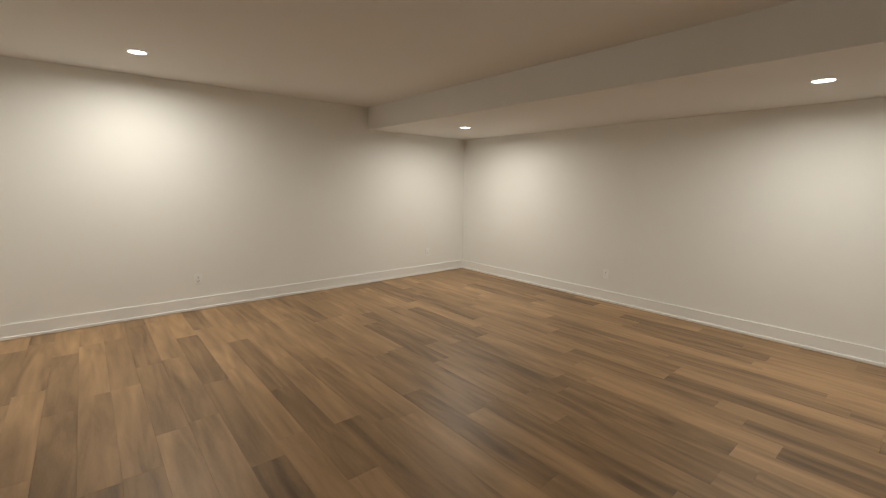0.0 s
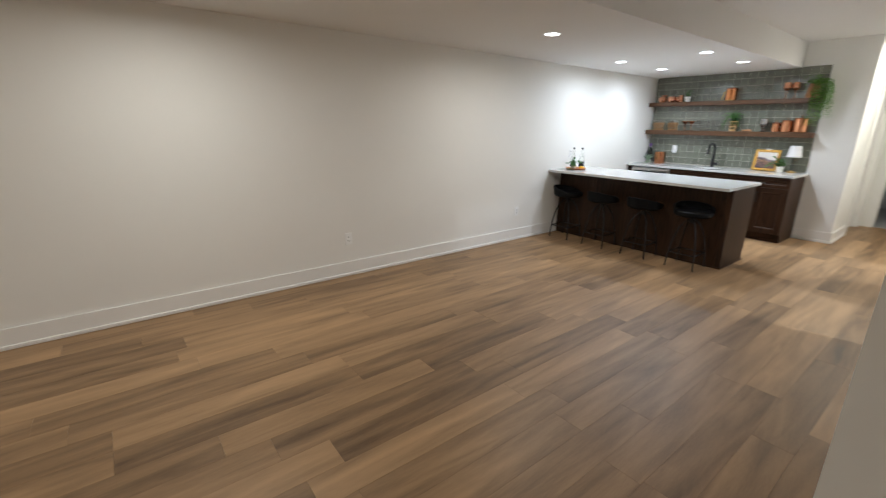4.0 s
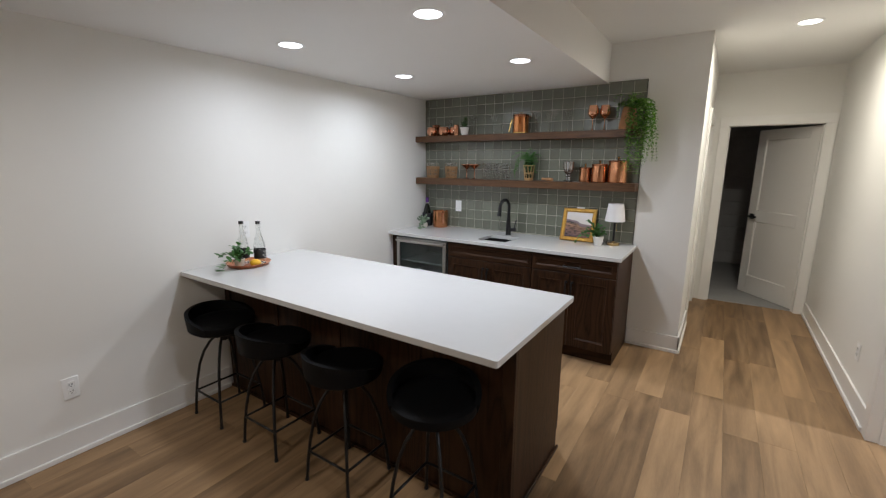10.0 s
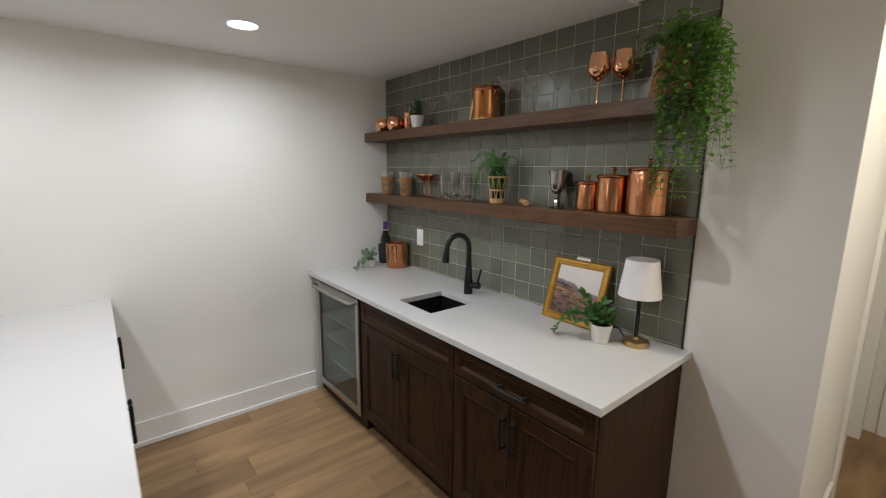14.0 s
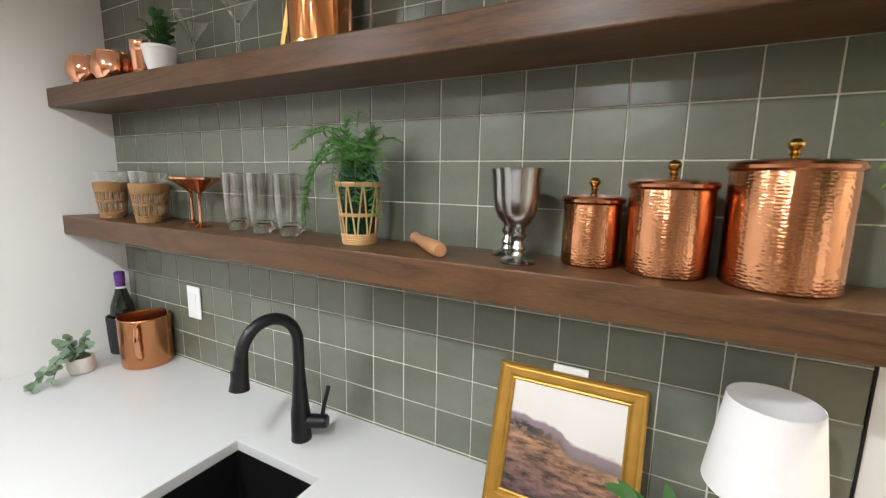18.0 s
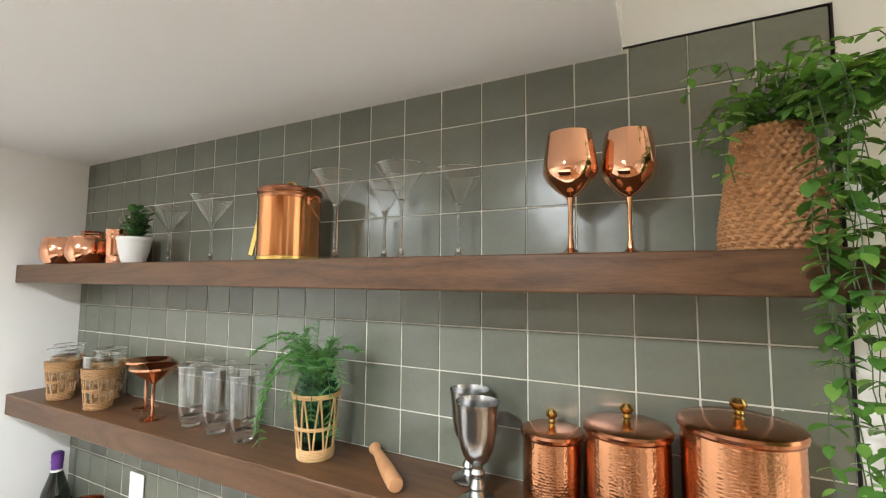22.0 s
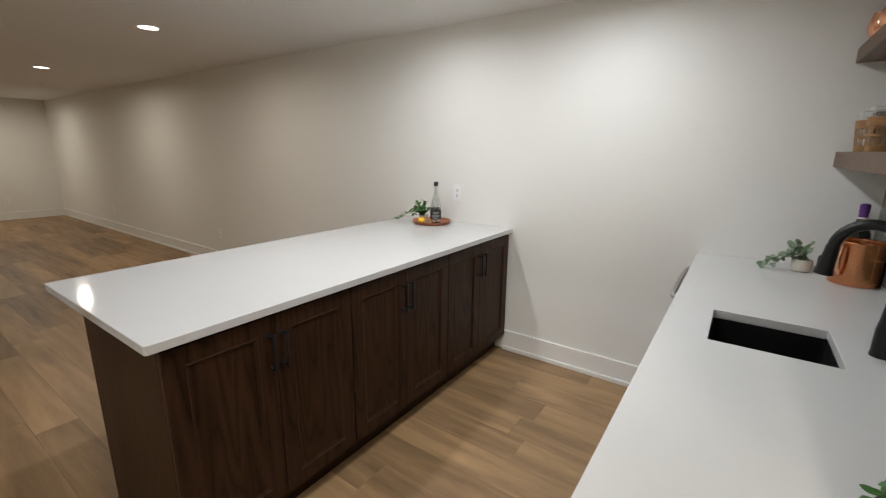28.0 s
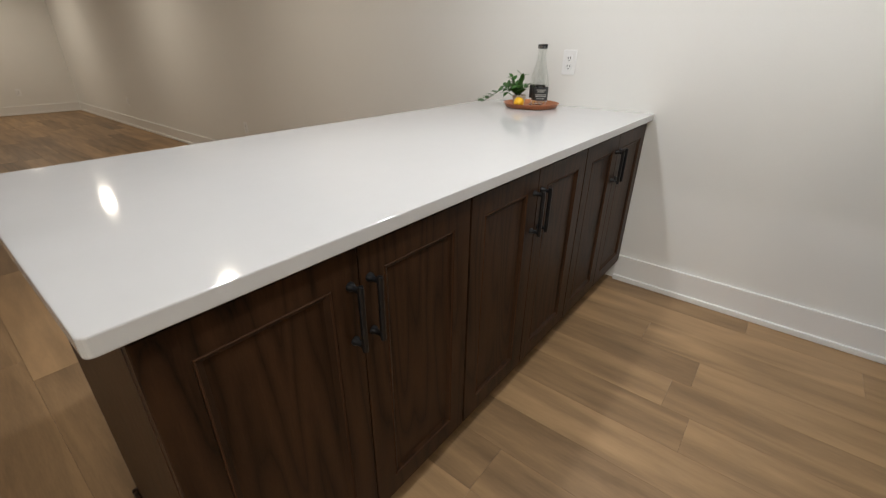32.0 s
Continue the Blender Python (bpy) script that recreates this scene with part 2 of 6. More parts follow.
def lathe(bm, profile, n=40, cx=0.0, cy=0.0, close=False, sx=1.0, sy=1.0):
    """Turn a profile of (radius, height) round the z axis."""
    rings = []
    for r, z in profile:
        if r < 1e-6:
            rings.append([bm.verts.new((cx, cy, z))])
        else:
            rings.append([bm.verts.new((cx + sx * r * math.cos(2 * math.pi * k / n), cy + sy * r * math.sin(2 * math.pi * k / n), z)) for k in range(n)])
    pairs = list(zip(rings, rings[1:])) + ([(rings[-1], rings[0])] if close else [])
    for a, b in pairs:
        for k in range(n):
            j = (k + 1) % n
            if len(a) == 1 and len(b) > 1:
                f = bm.faces.new((a[0], b[k], b[j]))
            elif len(b) == 1 and len(a) > 1:
                f = bm.faces.new((a[k], a[j], b[0]))
            elif len(a) > 1:
                f = bm.faces.new((a[k], a[j], b[j], b[k]))
            else:
                continue
            f.smooth = True
    bmesh.ops.recalc_face_normals(bm, faces=bm.faces[:])
    return bm


def tube(bm, pts, radius, n=10, caps=True):
    """A round bar along points; radius may be one number or one for each point."""
    pts = [Vector(p) for p in pts]
    rad = radius if isinstance(radius, (list, tuple)) else [radius] * len(pts)
    t0 = (pts[1] - pts[0]).normalized()
    side = t0.cross(Vector((0, 0, 1))) if abs(t0.z) < 0.9 else t0.cross(Vector((1, 0, 0)))
    side.normalize()
    rings = []
    for i, p in enumerate(pts):
        d = (pts[min(i + 1, len(pts) - 1)] - pts[max(i - 1, 0)]).normalized()
        side = (side - d * side.dot(d)).normalized()
        up = d.cross(side)
        rings.append([bm.verts.new(p + rad[i] * (math.cos(2 * math.pi * k / n) * side + math.sin(2 * math.pi * k / n) * up)) for k in range(n)])
    for a, b in zip(rings, rings[1:]):
        for k in range(n):
            bm.faces.new((a[k], a[(k + 1) % n], b[(k + 1) % n], b[k])).smooth = True
    if caps:
        bm.faces.new(list(reversed(rings[0]))), bm.faces.new(rings[-1])
    return bm


def finish(bm, name, mat, smooth=35):
    me = bpy.data.meshes.new(name)
    bmesh.ops.recalc_face_normals(bm, faces=bm.faces[:])
    flags = [f.smooth for f in bm.faces]
    bm.to_mesh(me)
    bm.free()
    if smooth:
        me.set_sharp_from_angle(angle=radians(smooth))
        me.polygons.foreach_set("use_smooth", flags)
    me.materials.append(mat)
    return me


def part(name, bm, mat, parent, label="", at=None, smooth=35):
    ob = new(name, finish(bm, name, mat, smooth))
    ob.parent = parent
    if at is not None:
        ob.matrix_basis = at
    return tagged(ob, label)


def thing(name, m, label, category, group=""):
    ob = new(name)
    ob.empty_display_size = 0.05
    ob.matrix_basis = m
    return tagged(ob, label, category, group)


def single(name, bm, mat, m, label, category, group="", smooth=35):
    ob = new(name, finish(bm, name, mat, smooth))
    ob.matrix_basis = m
    return tagged(ob, label, category, group)


def soft(bm):
    for f in bm.faces:
        f.smooth = True
    return bm


def setting(name, bm, mat, label, category="", smooth=0):
    ob = new(name, finish(bm, name, mat, smooth))
    return tagged(ob, label, category or name.split("_")[0], kind="structure")


# ---- materials ----
PAINT = material("wall_paint", (0.83, 0.82, 0.785), 0.6, vary=0.015, scale=1.2, bump=0.06, bump_scale=220)
CEIL = material("ceiling_paint", (0.80, 0.79, 0.77), 0.75, vary=0.012, scale=1.0, bump=0.05, bump_scale=150)
TRIM = material("trim_paint", (0.84, 0.83, 0.805), 0.32, vary=0.012, scale=3.0, bump=0.03, bump_scale=90)
DOORP = material("door_paint", (0.80, 0.785, 0.765), 0.35, vary=0.015, scale=3.0, bump=0.04, bump_scale=120)
PLANK_TONES = ((0.120, 0.072, 0.037), (0.485, 0.305, 0.157), 0.42, 1, 9, 10.0)
PLANK = wood("plank_vinyl", *PLANK_TONES, "object", 0.44, 0.04, 0.50, 0.16, 0.17, 7.0, 0.50)
PLANK_REST = wood("plank_vinyl_joined", *PLANK_TONES, "island", 0.44, 0.04, 0.50, 0.16, 0.17, 7.0, 0.50)
OAK_TONES = ((0.0062, 0.0030, 0.0016), (0.058, 0.0265, 0.0122), 0.42)
OAK_GRAIN = (9, 11.0, "object", 0.10, 0.16, 0.16, 0.30, 0.66, 17.0, 0.39, 2.4, 22.0, 0.18)
WALNUT = wood("stained_oak", *OAK_TONES, 2, *OAK_GRAIN)
WALNUT_X = wood("stained_oak_across", *OAK_TONES, 0, *OAK_GRAIN)
WALNUT_E = wood("stained_oak_edge", (0.030, 0.014, 0.007), (0.082, 0.038, 0.019), 0.6, 2, 9, 14.0, "object", 0.05, 0.1, spec=0.12)
SHELFW = wood("shelf_oak", (0.031, 0.0152, 0.0075), (0.158, 0.078, 0.036), 0.35, 0, 8, 20.0, "object", 0.05, 0.14, 0.34, 0.42, 0.34, 11.0, 0.48, 1.7, 18.0, 0.30)
SHELF_END = wood("shelf_end_grain", (0.030, 0.014, 0.007), (0.115, 0.055, 0.026), 0.45, 1, 7, 26.0, "object", 0.05, 0.18, 0.30, 0.40, 0.55, 12.0, 0.44, 2.0, 18.0, 0.25)
QUARTZ = material("white_quartz", (0.61, 0.61, 0.605), 0.08, vary=0.015, scale=18, spec=0.42)
GROUT = material("pale_grout", (0.60, 0.575, 0.485), 0.85, vary=0.08, scale=30, bump=0.2, bump_scale=400)
BLACKM = material("black_metal", (0.011, 0.011, 0.012), 0.38, 0.3, 0.1, 20, 0.04, 300)
BLACKS = material("black_leather", (0.0035, 0.0035, 0.0038), 0.65, 0.0, 0.15, 30, 0.15, 350, spec=0.14)
STEEL = material("brushed_steel", (0.46, 0.455, 0.44), 0.30, 1.0, 0.06, 8, 0.03, 300)
SUBFLOOR = material("joint_shadow", (0.10, 0.062, 0.036), 0.9, vary=0.1)
CONCRETE = material("grey_concrete", (0.35, 0.35, 0.35), 0.8, vary=0.12, scale=3, bump=0.1)
SLABWALL = material("dark_block_wall", (0.5, 0.5, 0.51), 0.85, vary=0.12, scale=4, bump=0.2)
PLASTIC = material("white_plastic", (0.88, 0.88, 0.87), 0.28, vary=0.01)
SLOT = material("slot_dark", (0.02, 0.02, 0.02), 0.6, vary=0.05)


def tile_glaze():
    m = material("green_glaze", (0.150, 0.159, 0.121), 0.25, vary=0.14, scale=9, spec=0.75)
    n, l = m.node_tree.nodes, m.node_tree.links
    b = n["Principled BSDF"]
    info, hsv = n.new("ShaderNodeObjectInfo"), n.new("ShaderNodeHueSaturation")
    rng = n.new("ShaderNodeMapRange")
    rng.inputs["To Min"].default_value, rng.inputs["To Max"].default_value = 0.88, 1.10
    l.new(info.outputs["Random"], rng.inputs["Value"]), l.new(rng.outputs[0], hsv.inputs["Value"])
    src = b.inputs["Base Color"].links[0].from_socket
    l.new(src, hsv.inputs["Color"]), l.new(hsv.outputs[0], b.inputs["Base Color"])
    tc, off, tex, bu = n.new("ShaderNodeTexCoord"), n.new("ShaderNodeVectorMath"), n.new("ShaderNodeTexNoise"), n.new("ShaderNodeBump")
    off.operation = "MULTIPLY_ADD"
    off.inputs[1].default_value = (31, 17, 47)
    l.new(info.outputs["Random"], off.inputs[0]), l.new(tc.outputs["Object"], off.inputs[2]), l.new(off.outputs[0], tex.inputs["Vector"])
    tex.inputs["Scale"].default_value, tex.inputs["Detail"].default_value = 13, 1
    bu.inputs["Strength"].default_value, bu.inputs["Distance"].default_value = 0.55, 0.004
    l.new(tex.outputs["Fac"], bu.inputs["Height"]), l.new(bu.outputs[0], b.inputs["Normal"])
    return m


GLAZE = tile_glaze()

# ---- walls, ceilings ----
T = 0.14


def wall(name, label, boxes):
    bm = bmesh.new()
    for b in boxes:
        box(bm, *b)
    return setting(name, bm, PAINT, label, "wall")


DOOR_H = 2.05
wall_east = wall("wall_east", "long off-white painted wall beside the bar", [(WALL_E, WALL_E + T, WALL_S - T, WALL_N + T, 0, HIGH + 0.1)])
wall_north = wall("wall_north", "off-white painted end wall of the open room", [(FAR_W - T, WALL_E, WALL_N, WALL_N + T, 0, HIGH + 0.1)])
wall_south = wall("wall_south", "off-white wall behind the tiled bar", [(HALL_E, WALL_E, WALL_S - T, WALL_S, 0, HIGH + 0.1)])
HD0, HD1 = -7.93, -7.13
wall_hall_east = wall("wall_hall_east", "off-white short hallway wall with a doorway",
    [(HALL_E, HALL_E + 0.12, HD1, WALL_S - T, 0, HIGH + 0.1), (HALL_E, HALL_E + 0.12, HALL_END, HD0, 0, HIGH + 0.1), (HALL_E, HALL_E + 0.12, HD0, HD1, DOOR_H, HIGH + 0.1)])
EX0, EX1 = 1.385, 2.215
wall_hall_end = wall("wall_hall_end", "off-white end wall of the hallway with a doorway",
    [(WALL_W - 0.12, EX0, HALL_END - 0.12, HALL_END, 0, HIGH + 0.1), (EX1, HALL_E + 0.12, HALL_END - 0.12, HALL_END, 0, HIGH + 0.1), (EX0, EX1, HALL_END - 0.12, HALL_END, DOOR_H, HIGH + 0.1)])
D1A, D1B, D2A, D2B = -3.58, -2.77, -5.48, -4.68
wall_west = wall("wall_west", "off-white painted wall with two doorways",
    [(WALL_W - 0.12, WALL_W, HALL_END, D2A, 0, HIGH + 0.1), (WALL_W - 0.12, WALL_W, D2B, D1A, 0, HIGH + 0.1), (WALL_W - 0.12, WALL_W, D1B, WEST_END, 0, HIGH + 0.1),
     (WALL_W - 0.12, WALL_W, D2A, D2B, DOOR_H, HIGH + 0.1), (WALL_W - 0.12, WALL_W, D1A, D1B, DOOR_H, HIGH + 0.1)])
# the next two walls are unseen, added to close the room behind the camera
wall_room_south = wall("wall_room_south", "unseen off-white wall added to close the back of the open room", [(FAR_W - T, WALL_W - 0.12, ROOM_S - 0.12, ROOM_S, 0, HIGH + 0.1)])
wall_far_west = wall("wall_far_west", "unseen off-white wall added to close the far side of the open room", [(FAR_W - T, FAR_W, ROOM_S, WALL_N, 0, HIGH + 0.1)])
wall_side_rooms = wall("wall_side_rooms", "white walls of the side rooms",
    [(-1.9, -1.78, HALL_END, ROOM_S - 0.12, 0, HIGH + 0.1), (-1.78, WALL_W - 0.12, HALL_END - 0.12, HALL_END, 0, HIGH + 0.1), (-1.78, WALL_W - 0.12, -4.25, -4.13, 0, HIGH + 0.1)])

bm = bmesh.new()
box(bm, FAR_W - T, SOFFIT, -10.6, WALL_N + T, HIGH, HIGH + 0.12)
box(bm, SOFFIT, WALL_E + T, -10.6, WALL_N + T, HIGH + 0.02, HIGH + 0.12)
ceiling = setting("ceiling", bm, CEIL, "white painted flat ceiling", "ceiling")
bm = bmesh.new()
box(bm, SOFFIT, WALL_E, WALL_S, WALL_N, LOW, HIGH + 0.02)
soffit = setting("ceiling_soffit", bm, CEIL, "white lowered ceiling bulkhead along the wall", "ceiling")

# dark room past the end of the hallway
bm = bmesh.new()
box(bm, 0.6, 0.7, -10.6, HALL_END - 0.12, 0, HIGH)
box(bm, 3.6, 3.7, -10.6, HALL_END - 0.12, 0, HIGH)
box(bm, 0.6, 3.7, -10.7, -10.6, 0, HIGH)
store_walls = setting("wall_storage_room", bm, SLABWALL, "dark unlit walls of the storage room", "wall")
bm = bmesh.new()
for k in range(12):
    for x0, x1, y0, y1 in ((0.705, 3.6, -10.6, -10.585), (0.7, 0.715, -10.58, HALL_END - 0.13)):
        box(bm, x0, x1, y0, y1, 0.01 + 0.205 * k, 0.205 * (k + 1), 0.004, 1)
store_boards = setting("trim_storage_boards", bm, SLABWALL, "dark horizontal boards on the storage room walls", "trim")
bm = bmesh.new()
box(bm, 0.6, 3.7, -10.6, HALL_END - 0.06, -0.1, 0.004)
store_floor = setting("floor_storage", bm, CONCRETE, "grey bare floor of the storage room", "floor")
bm = bmesh.new()
box(bm, HALL_E + 0.12, 4.2, -8.2, WALL_S - T, 0, 0.01)
box(bm, 4.2, 4.3, -8.2, WALL_S - T, 0, HIGH)
box(bm, HALL_E + 0.12, 4.2, -8.3, -8.2, 0, HIGH)
closet = setting("wall_closet", bm, SLABWALL, "plain walls of a closed side closet", "wall")


# ---- baseboards, casings, doors ----
def board_run(bm, p, q, inward, h=0.150, t=0.016):
    """Baseboard with a small shoe from p to q; inward points into the room."""
    (x0, y0), (x1, y1) = p, q
    for tt, z0, z1, bev in ((t, 0.0, h, 0.004), (t + 0.012, 0.0, 0.030, 0.005)):
        ex, ey = inward[0] * tt, inward[1] * tt
        box(bm, min(x0, x1, x0 + ex), max(x0, x1, x0 + ex), min(y0, y1, y0 + ey), max(y0, y1, y0 + ey), z0, z1, bev, 2)


CAS = 0.092
RUNS = [
    ("baseboard", (WALL_E, -3.72), (WALL_E, WALL_N), (-1, 0)), ("baseboard", (WALL_E, -5.54), (WALL_E, -4.37), (-1, 0)),
    ("baseboard", (FAR_W, WALL_N), (WALL_E - 0.016, WALL_N), (0, -1)), ("baseboard", (HALL_E - 0.016, WALL_S), (2.785, WALL_S), (0, 1)),
    ("baseboard", (HALL_E, WALL_S + 0.016), (HALL_E, HD1 + CAS), (-1, 0)),
    ("baseboard", (WALL_W, HALL_END), (WALL_W, D2A - CAS), (1, 0)), ("baseboard", (WALL_W, D2B + CAS), (WALL_W, D1A - CAS), (1, 0)),
    ("baseboard", (WALL_W, D1B + CAS), (WALL_W, WEST_END), (1, 0)), ("baseboard", (WALL_W - 0.12, WEST_END), (WALL_W + 0.016, WEST_END), (0, 1)), ("baseboard", (FAR_W, ROOM_S), (WALL_W - 0.12, ROOM_S), (0, 1)),
    ("baseboard", (FAR_W, ROOM_S), (FAR_W, WALL_N), (1, 0)),
    ("baseboard", (-1.78, ROOM_S - 0.12), (-1.78, -4.13), (1, 0)), ("baseboard", (-1.78, -4.25), (-1.78, HALL_END), (1, 0)),
    ("baseboard", (-1.76, -4.25), (WALL_W - 0.12, -4.25), (0, -1)), ("baseboard", (-1.76, HALL_END), (WALL_W - 0.12, HALL_END), (0, 1)),
    ("baseboard", (-1.76, -4.13), (WALL_W - 0.12, -4.13), (0, 1)),
]
for name, p, q, inward in RUNS:
    bm = bmesh.new()
    board_run(bm, p, q, inward)
    setting(name, bm, TRIM, "white painted baseboard with a shoe moulding", "baseboard", 30)


def casing(name, m, w, depth, label):
    """Door casing and jamb; local x runs along the opening, y out of the wall, wall behind at y<0."""
    root = tagged(new(name), label, "door frame", kind="structure")
    root.matrix_basis = m
    for side in (-1, 1):
        bm = bmesh.new()
        x = side * (w / 2 - 0.006)
        box(bm, min(x, x + side * CAS), max(x, x + side * CAS), 0, 0.019, 0, DOOR_H - 0.006, 0.003)
        part("casing", bm, TRIM, root)
        bm = bmesh.new()
        box(bm, min(x, side * (w / 2 + 0.012)), max(x, side * (w / 2 + 0.012)), -depth, 0.004, 0, DOOR_H, 0.002)
        box(bm, min(side * (w / 2 - 0.018), x), max(side * (w / 2 - 0.018), x), -depth * 0.62, -depth * 0.62 + 0.034, 0, DOOR_H - 0.01, 0.002)
        part("jamb", bm, TRIM, root)
    bm = bmesh.new()
    box(bm, -w / 2 - CAS + 0.006, w / 2 + CAS - 0.006, 0, 0.021, DOOR_H - 0.006, DOOR_H + CAS, 0.003)
    part("head_casing", bm, TRIM, root)
    bm = bmesh.new()
    box(bm, -w / 2, w / 2, -depth, 0.004, DOOR_H - 0.008, DOOR_H + 0.012, 0.002)
    part("head_jamb", bm, TRIM, root)
    return root


def door_leaf(name, m, w, label, wide_open=False):
    """Two-panel door; hinged at local x=0, leaf along +x, faces at y=0 and y=-0.035."""
    root = thing(name, m, label, "door")
    h = DOOR_H - 0.018
    bm = bmesh.new()
    st, rail = 0.115, [0.012, 0.235, 0.93, 1.06, h - 0.115, h]
    for x0, x1 in ((0, st), (w - st, w)):
        box(bm, x0, x1, -0.035, 0, 0.012, h, 0.0025)
    for z0, z1 in ((rail[0], rail[1]), (rail[2], rail[3]), (rail[4], rail[5])):
        box(bm, st, w - st, -0.035, 0, z0, z1, 0.0025)
    part("leaf_frame", bm, DOORP, root)
    for z0, z1 in ((rail[1], rail[2]), (rail[3], rail[4])):
        bm = bmesh.new()
        box(bm, st - 0.004, w - st + 0.004, -0.0235, -0.0115, z0 - 0.004, z1 + 0.004)
        panel = part("door_panel", bm, DOORP, root)
        # sloped sticking round both faces of the sunk panel
        bm = bmesh.new()
        for face, sink in ((-0.0012, -0.0115), (-0.0338, -0.0235)):
            rings = [[bm.verts.new((x, y, z)) for x, z in ((st + i, z0 + i), (w - st - i, z0 + i), (w - st - i, z1 - i), (st + i, z1 - i))] for i, y in ((-0.001, face), (0.003, face), (0.011, sink))]
            for a_, b_ in zip(rings, rings[1:]):
                for k in range(4):
                    bm.faces.new((a_[k], a_[(k + 1) % 4], b_[(k + 1) % 4], b_[k]))
        part("sticking", bm, DOORP, panel)
    for y, s in ((0.0, 1), (-0.035, -1)):
        bm = bmesh.new()
        box(bm, w - 0.098, w - 0.032, min(y, y + s * 0.008), max(y, y + s * 0.008), 0.955, 1.02, 0.002)
        knob = part("lever_plate", bm, BLACKM, root, "square black rosette")
        bm = bmesh.new()
        tube(bm, [(w - 0.065, y, 0.988), (w - 0.065, y + s * 0.045, 0.988)], 0.010)
        box(bm, w - 0.175, w - 0.052, min(y + s * 0.038, y + s * 0.052), max(y + s * 0.038, y + s * 0.052), 0.977, 0.999, 0.004)
        part("lever", bm, BLACKM, knob, "black lever handle")
    for z in (0.20, 1.02, h - 0.2):
        bm = bmesh.new()
        box(bm, -0.003, 0.003, -0.036, 0.001, z - 0.05, z + 0.05, 0.001, 1)
        if wide_open:
            box(bm, -0.046, -0.004, 0.0025, 0.0055, z - 0.05, z + 0.05, 0.001, 1)
        tube(bm, [(-0.008, 0.006, z - 0.047), (-0.008, 0.006, z + 0.047)], 0.007, 8)
        part("hinge", bm, BLACKM, root, "black hinge")
    return root


casing("door_frame_side_room", pose(WALL_W, (D1A + D1B) / 2, 0, 0, 0, -90), D1B - D1A, 0.12, "white door casing of the near side room")
casing("door_frame_second_room", pose(WALL_W, (D2A + D2B) / 2, 0, 0, 0, -90), D2B - D2A, 0.12, "white door casing of the second side room")
casing("door_frame_hall_end", pose((EX0 + EX1) / 2, HALL_END, 0, 0, 0, 0), EX1 - EX0, 0.12, "white door casing at the end of the hallway")
casing("door_frame_closet", pose(HALL_E, (HD0 + HD1) / 2, 0, 0, 0, 90), HD1 - HD0, 0.12, "white door casing of the hallway closet")
door_leaf("storage_door", pose(EX0 + 0.012, HALL_END - 0.085, 0, 0, 0, -52), 0.80, "white two-panel door standing half open to a dark room")
door_leaf("side_room_door", pose(WALL_W - 0.085, D1A + 0.012, 0, 0, 0, 177), 0.78, "white two-panel door standing wide open into the side room", True)
door_leaf("second_room_door", pose(WALL_W - 0.085, D2B - 0.030, 0, 0, 0, 181), 0.77, "white two-panel door standing wide open into the second room")
door_leaf("closet_door", pose(HALL_E + 0.05, HD0 + 0.01, 0, 0, 0, 90), 0.79, "white two-panel closet door, closed")

# latch strike on the second doorway's jamb
strike = thing("strike_plate", pose(WALL_W - 0.098, D2A + 0.0065, 0.935, 0, 0, 180), "small black strike plate on the white door jamb", "door hardware")
bm = bmesh.new()
box(bm, -0.016, 0.016, -0.0025, 0, -0.030, 0.030, 0.001, 1)
part("plate", bm, BLACKM, strike)
bm = bmesh.new()
box(bm, -0.007, 0.007, -0.0031, -0.0024, -0.012, 0.012)
part("latch_hole", bm, SLOT, strike)


# ---- ceiling fittings ----
LENS = {}
for color in (WARM, COOL, HALLW):
    LENS[color] = glow("lamp_lens", tuple(0.5 + 0.5 * c for c in color), 6.0)
RING = material("lamp_ring", (0.85, 0.85, 0.84), 0.4, vary=0.01)
for x, y, z, color, power in DOWNLIGHTS:
    spread = {WARM: 172, COOL: 168, HALLW: 170}[color]
    lamp = thing("recessed_downlight", pose(x, y, z), "round recessed ceiling downlight, switched on", "ceiling light", "ceiling downlights")
    bm = bmesh.new()
    lathe(bm, [(0.066, -0.001), (0.066, -0.004), (0.078, -0.005), (0.086, -0.001)], 36)
    part("trim_ring", bm, RING, lamp, "white trim ring")
    bm = bmesh.new()
    lathe(bm, [(0.0, -0.002), (0.0655, -0.002)], 36)
    part("lens", bm, LENS[color], lamp, "glowing diffuser")
    light = bpy.data.lights.new("downlight", "AREA")
    light.shape, light.size, light.energy, light.color, light.spread = "DISK", 0.10, power, color, radians(spread)
    ob = new("downlight_lamp", light)
    ob.parent = lamp
    ob.location = (0, 0, -0.008)

smoke = thing("smoke_detector", pose(1.81, -3.94, HIGH), "round white smoke detector on the ceiling", "smoke detector")
bm = bmesh.new()
lathe(bm, [(0.0, -0.034), (0.035, -0.034), (0.05, -0.030), (0.056, -0.018), (0.066, -0.012), (0.068, 0.0)], 36)
part("housing", bm, PLASTIC, smoke)
bm = bmesh.new()
lathe(bm, [(0.054, -0.022), (0.060, -0.021), (0.060, -0.017), (0.054, -0.018)], 36)
part("vent_ring", bm, SLOT, smoke)


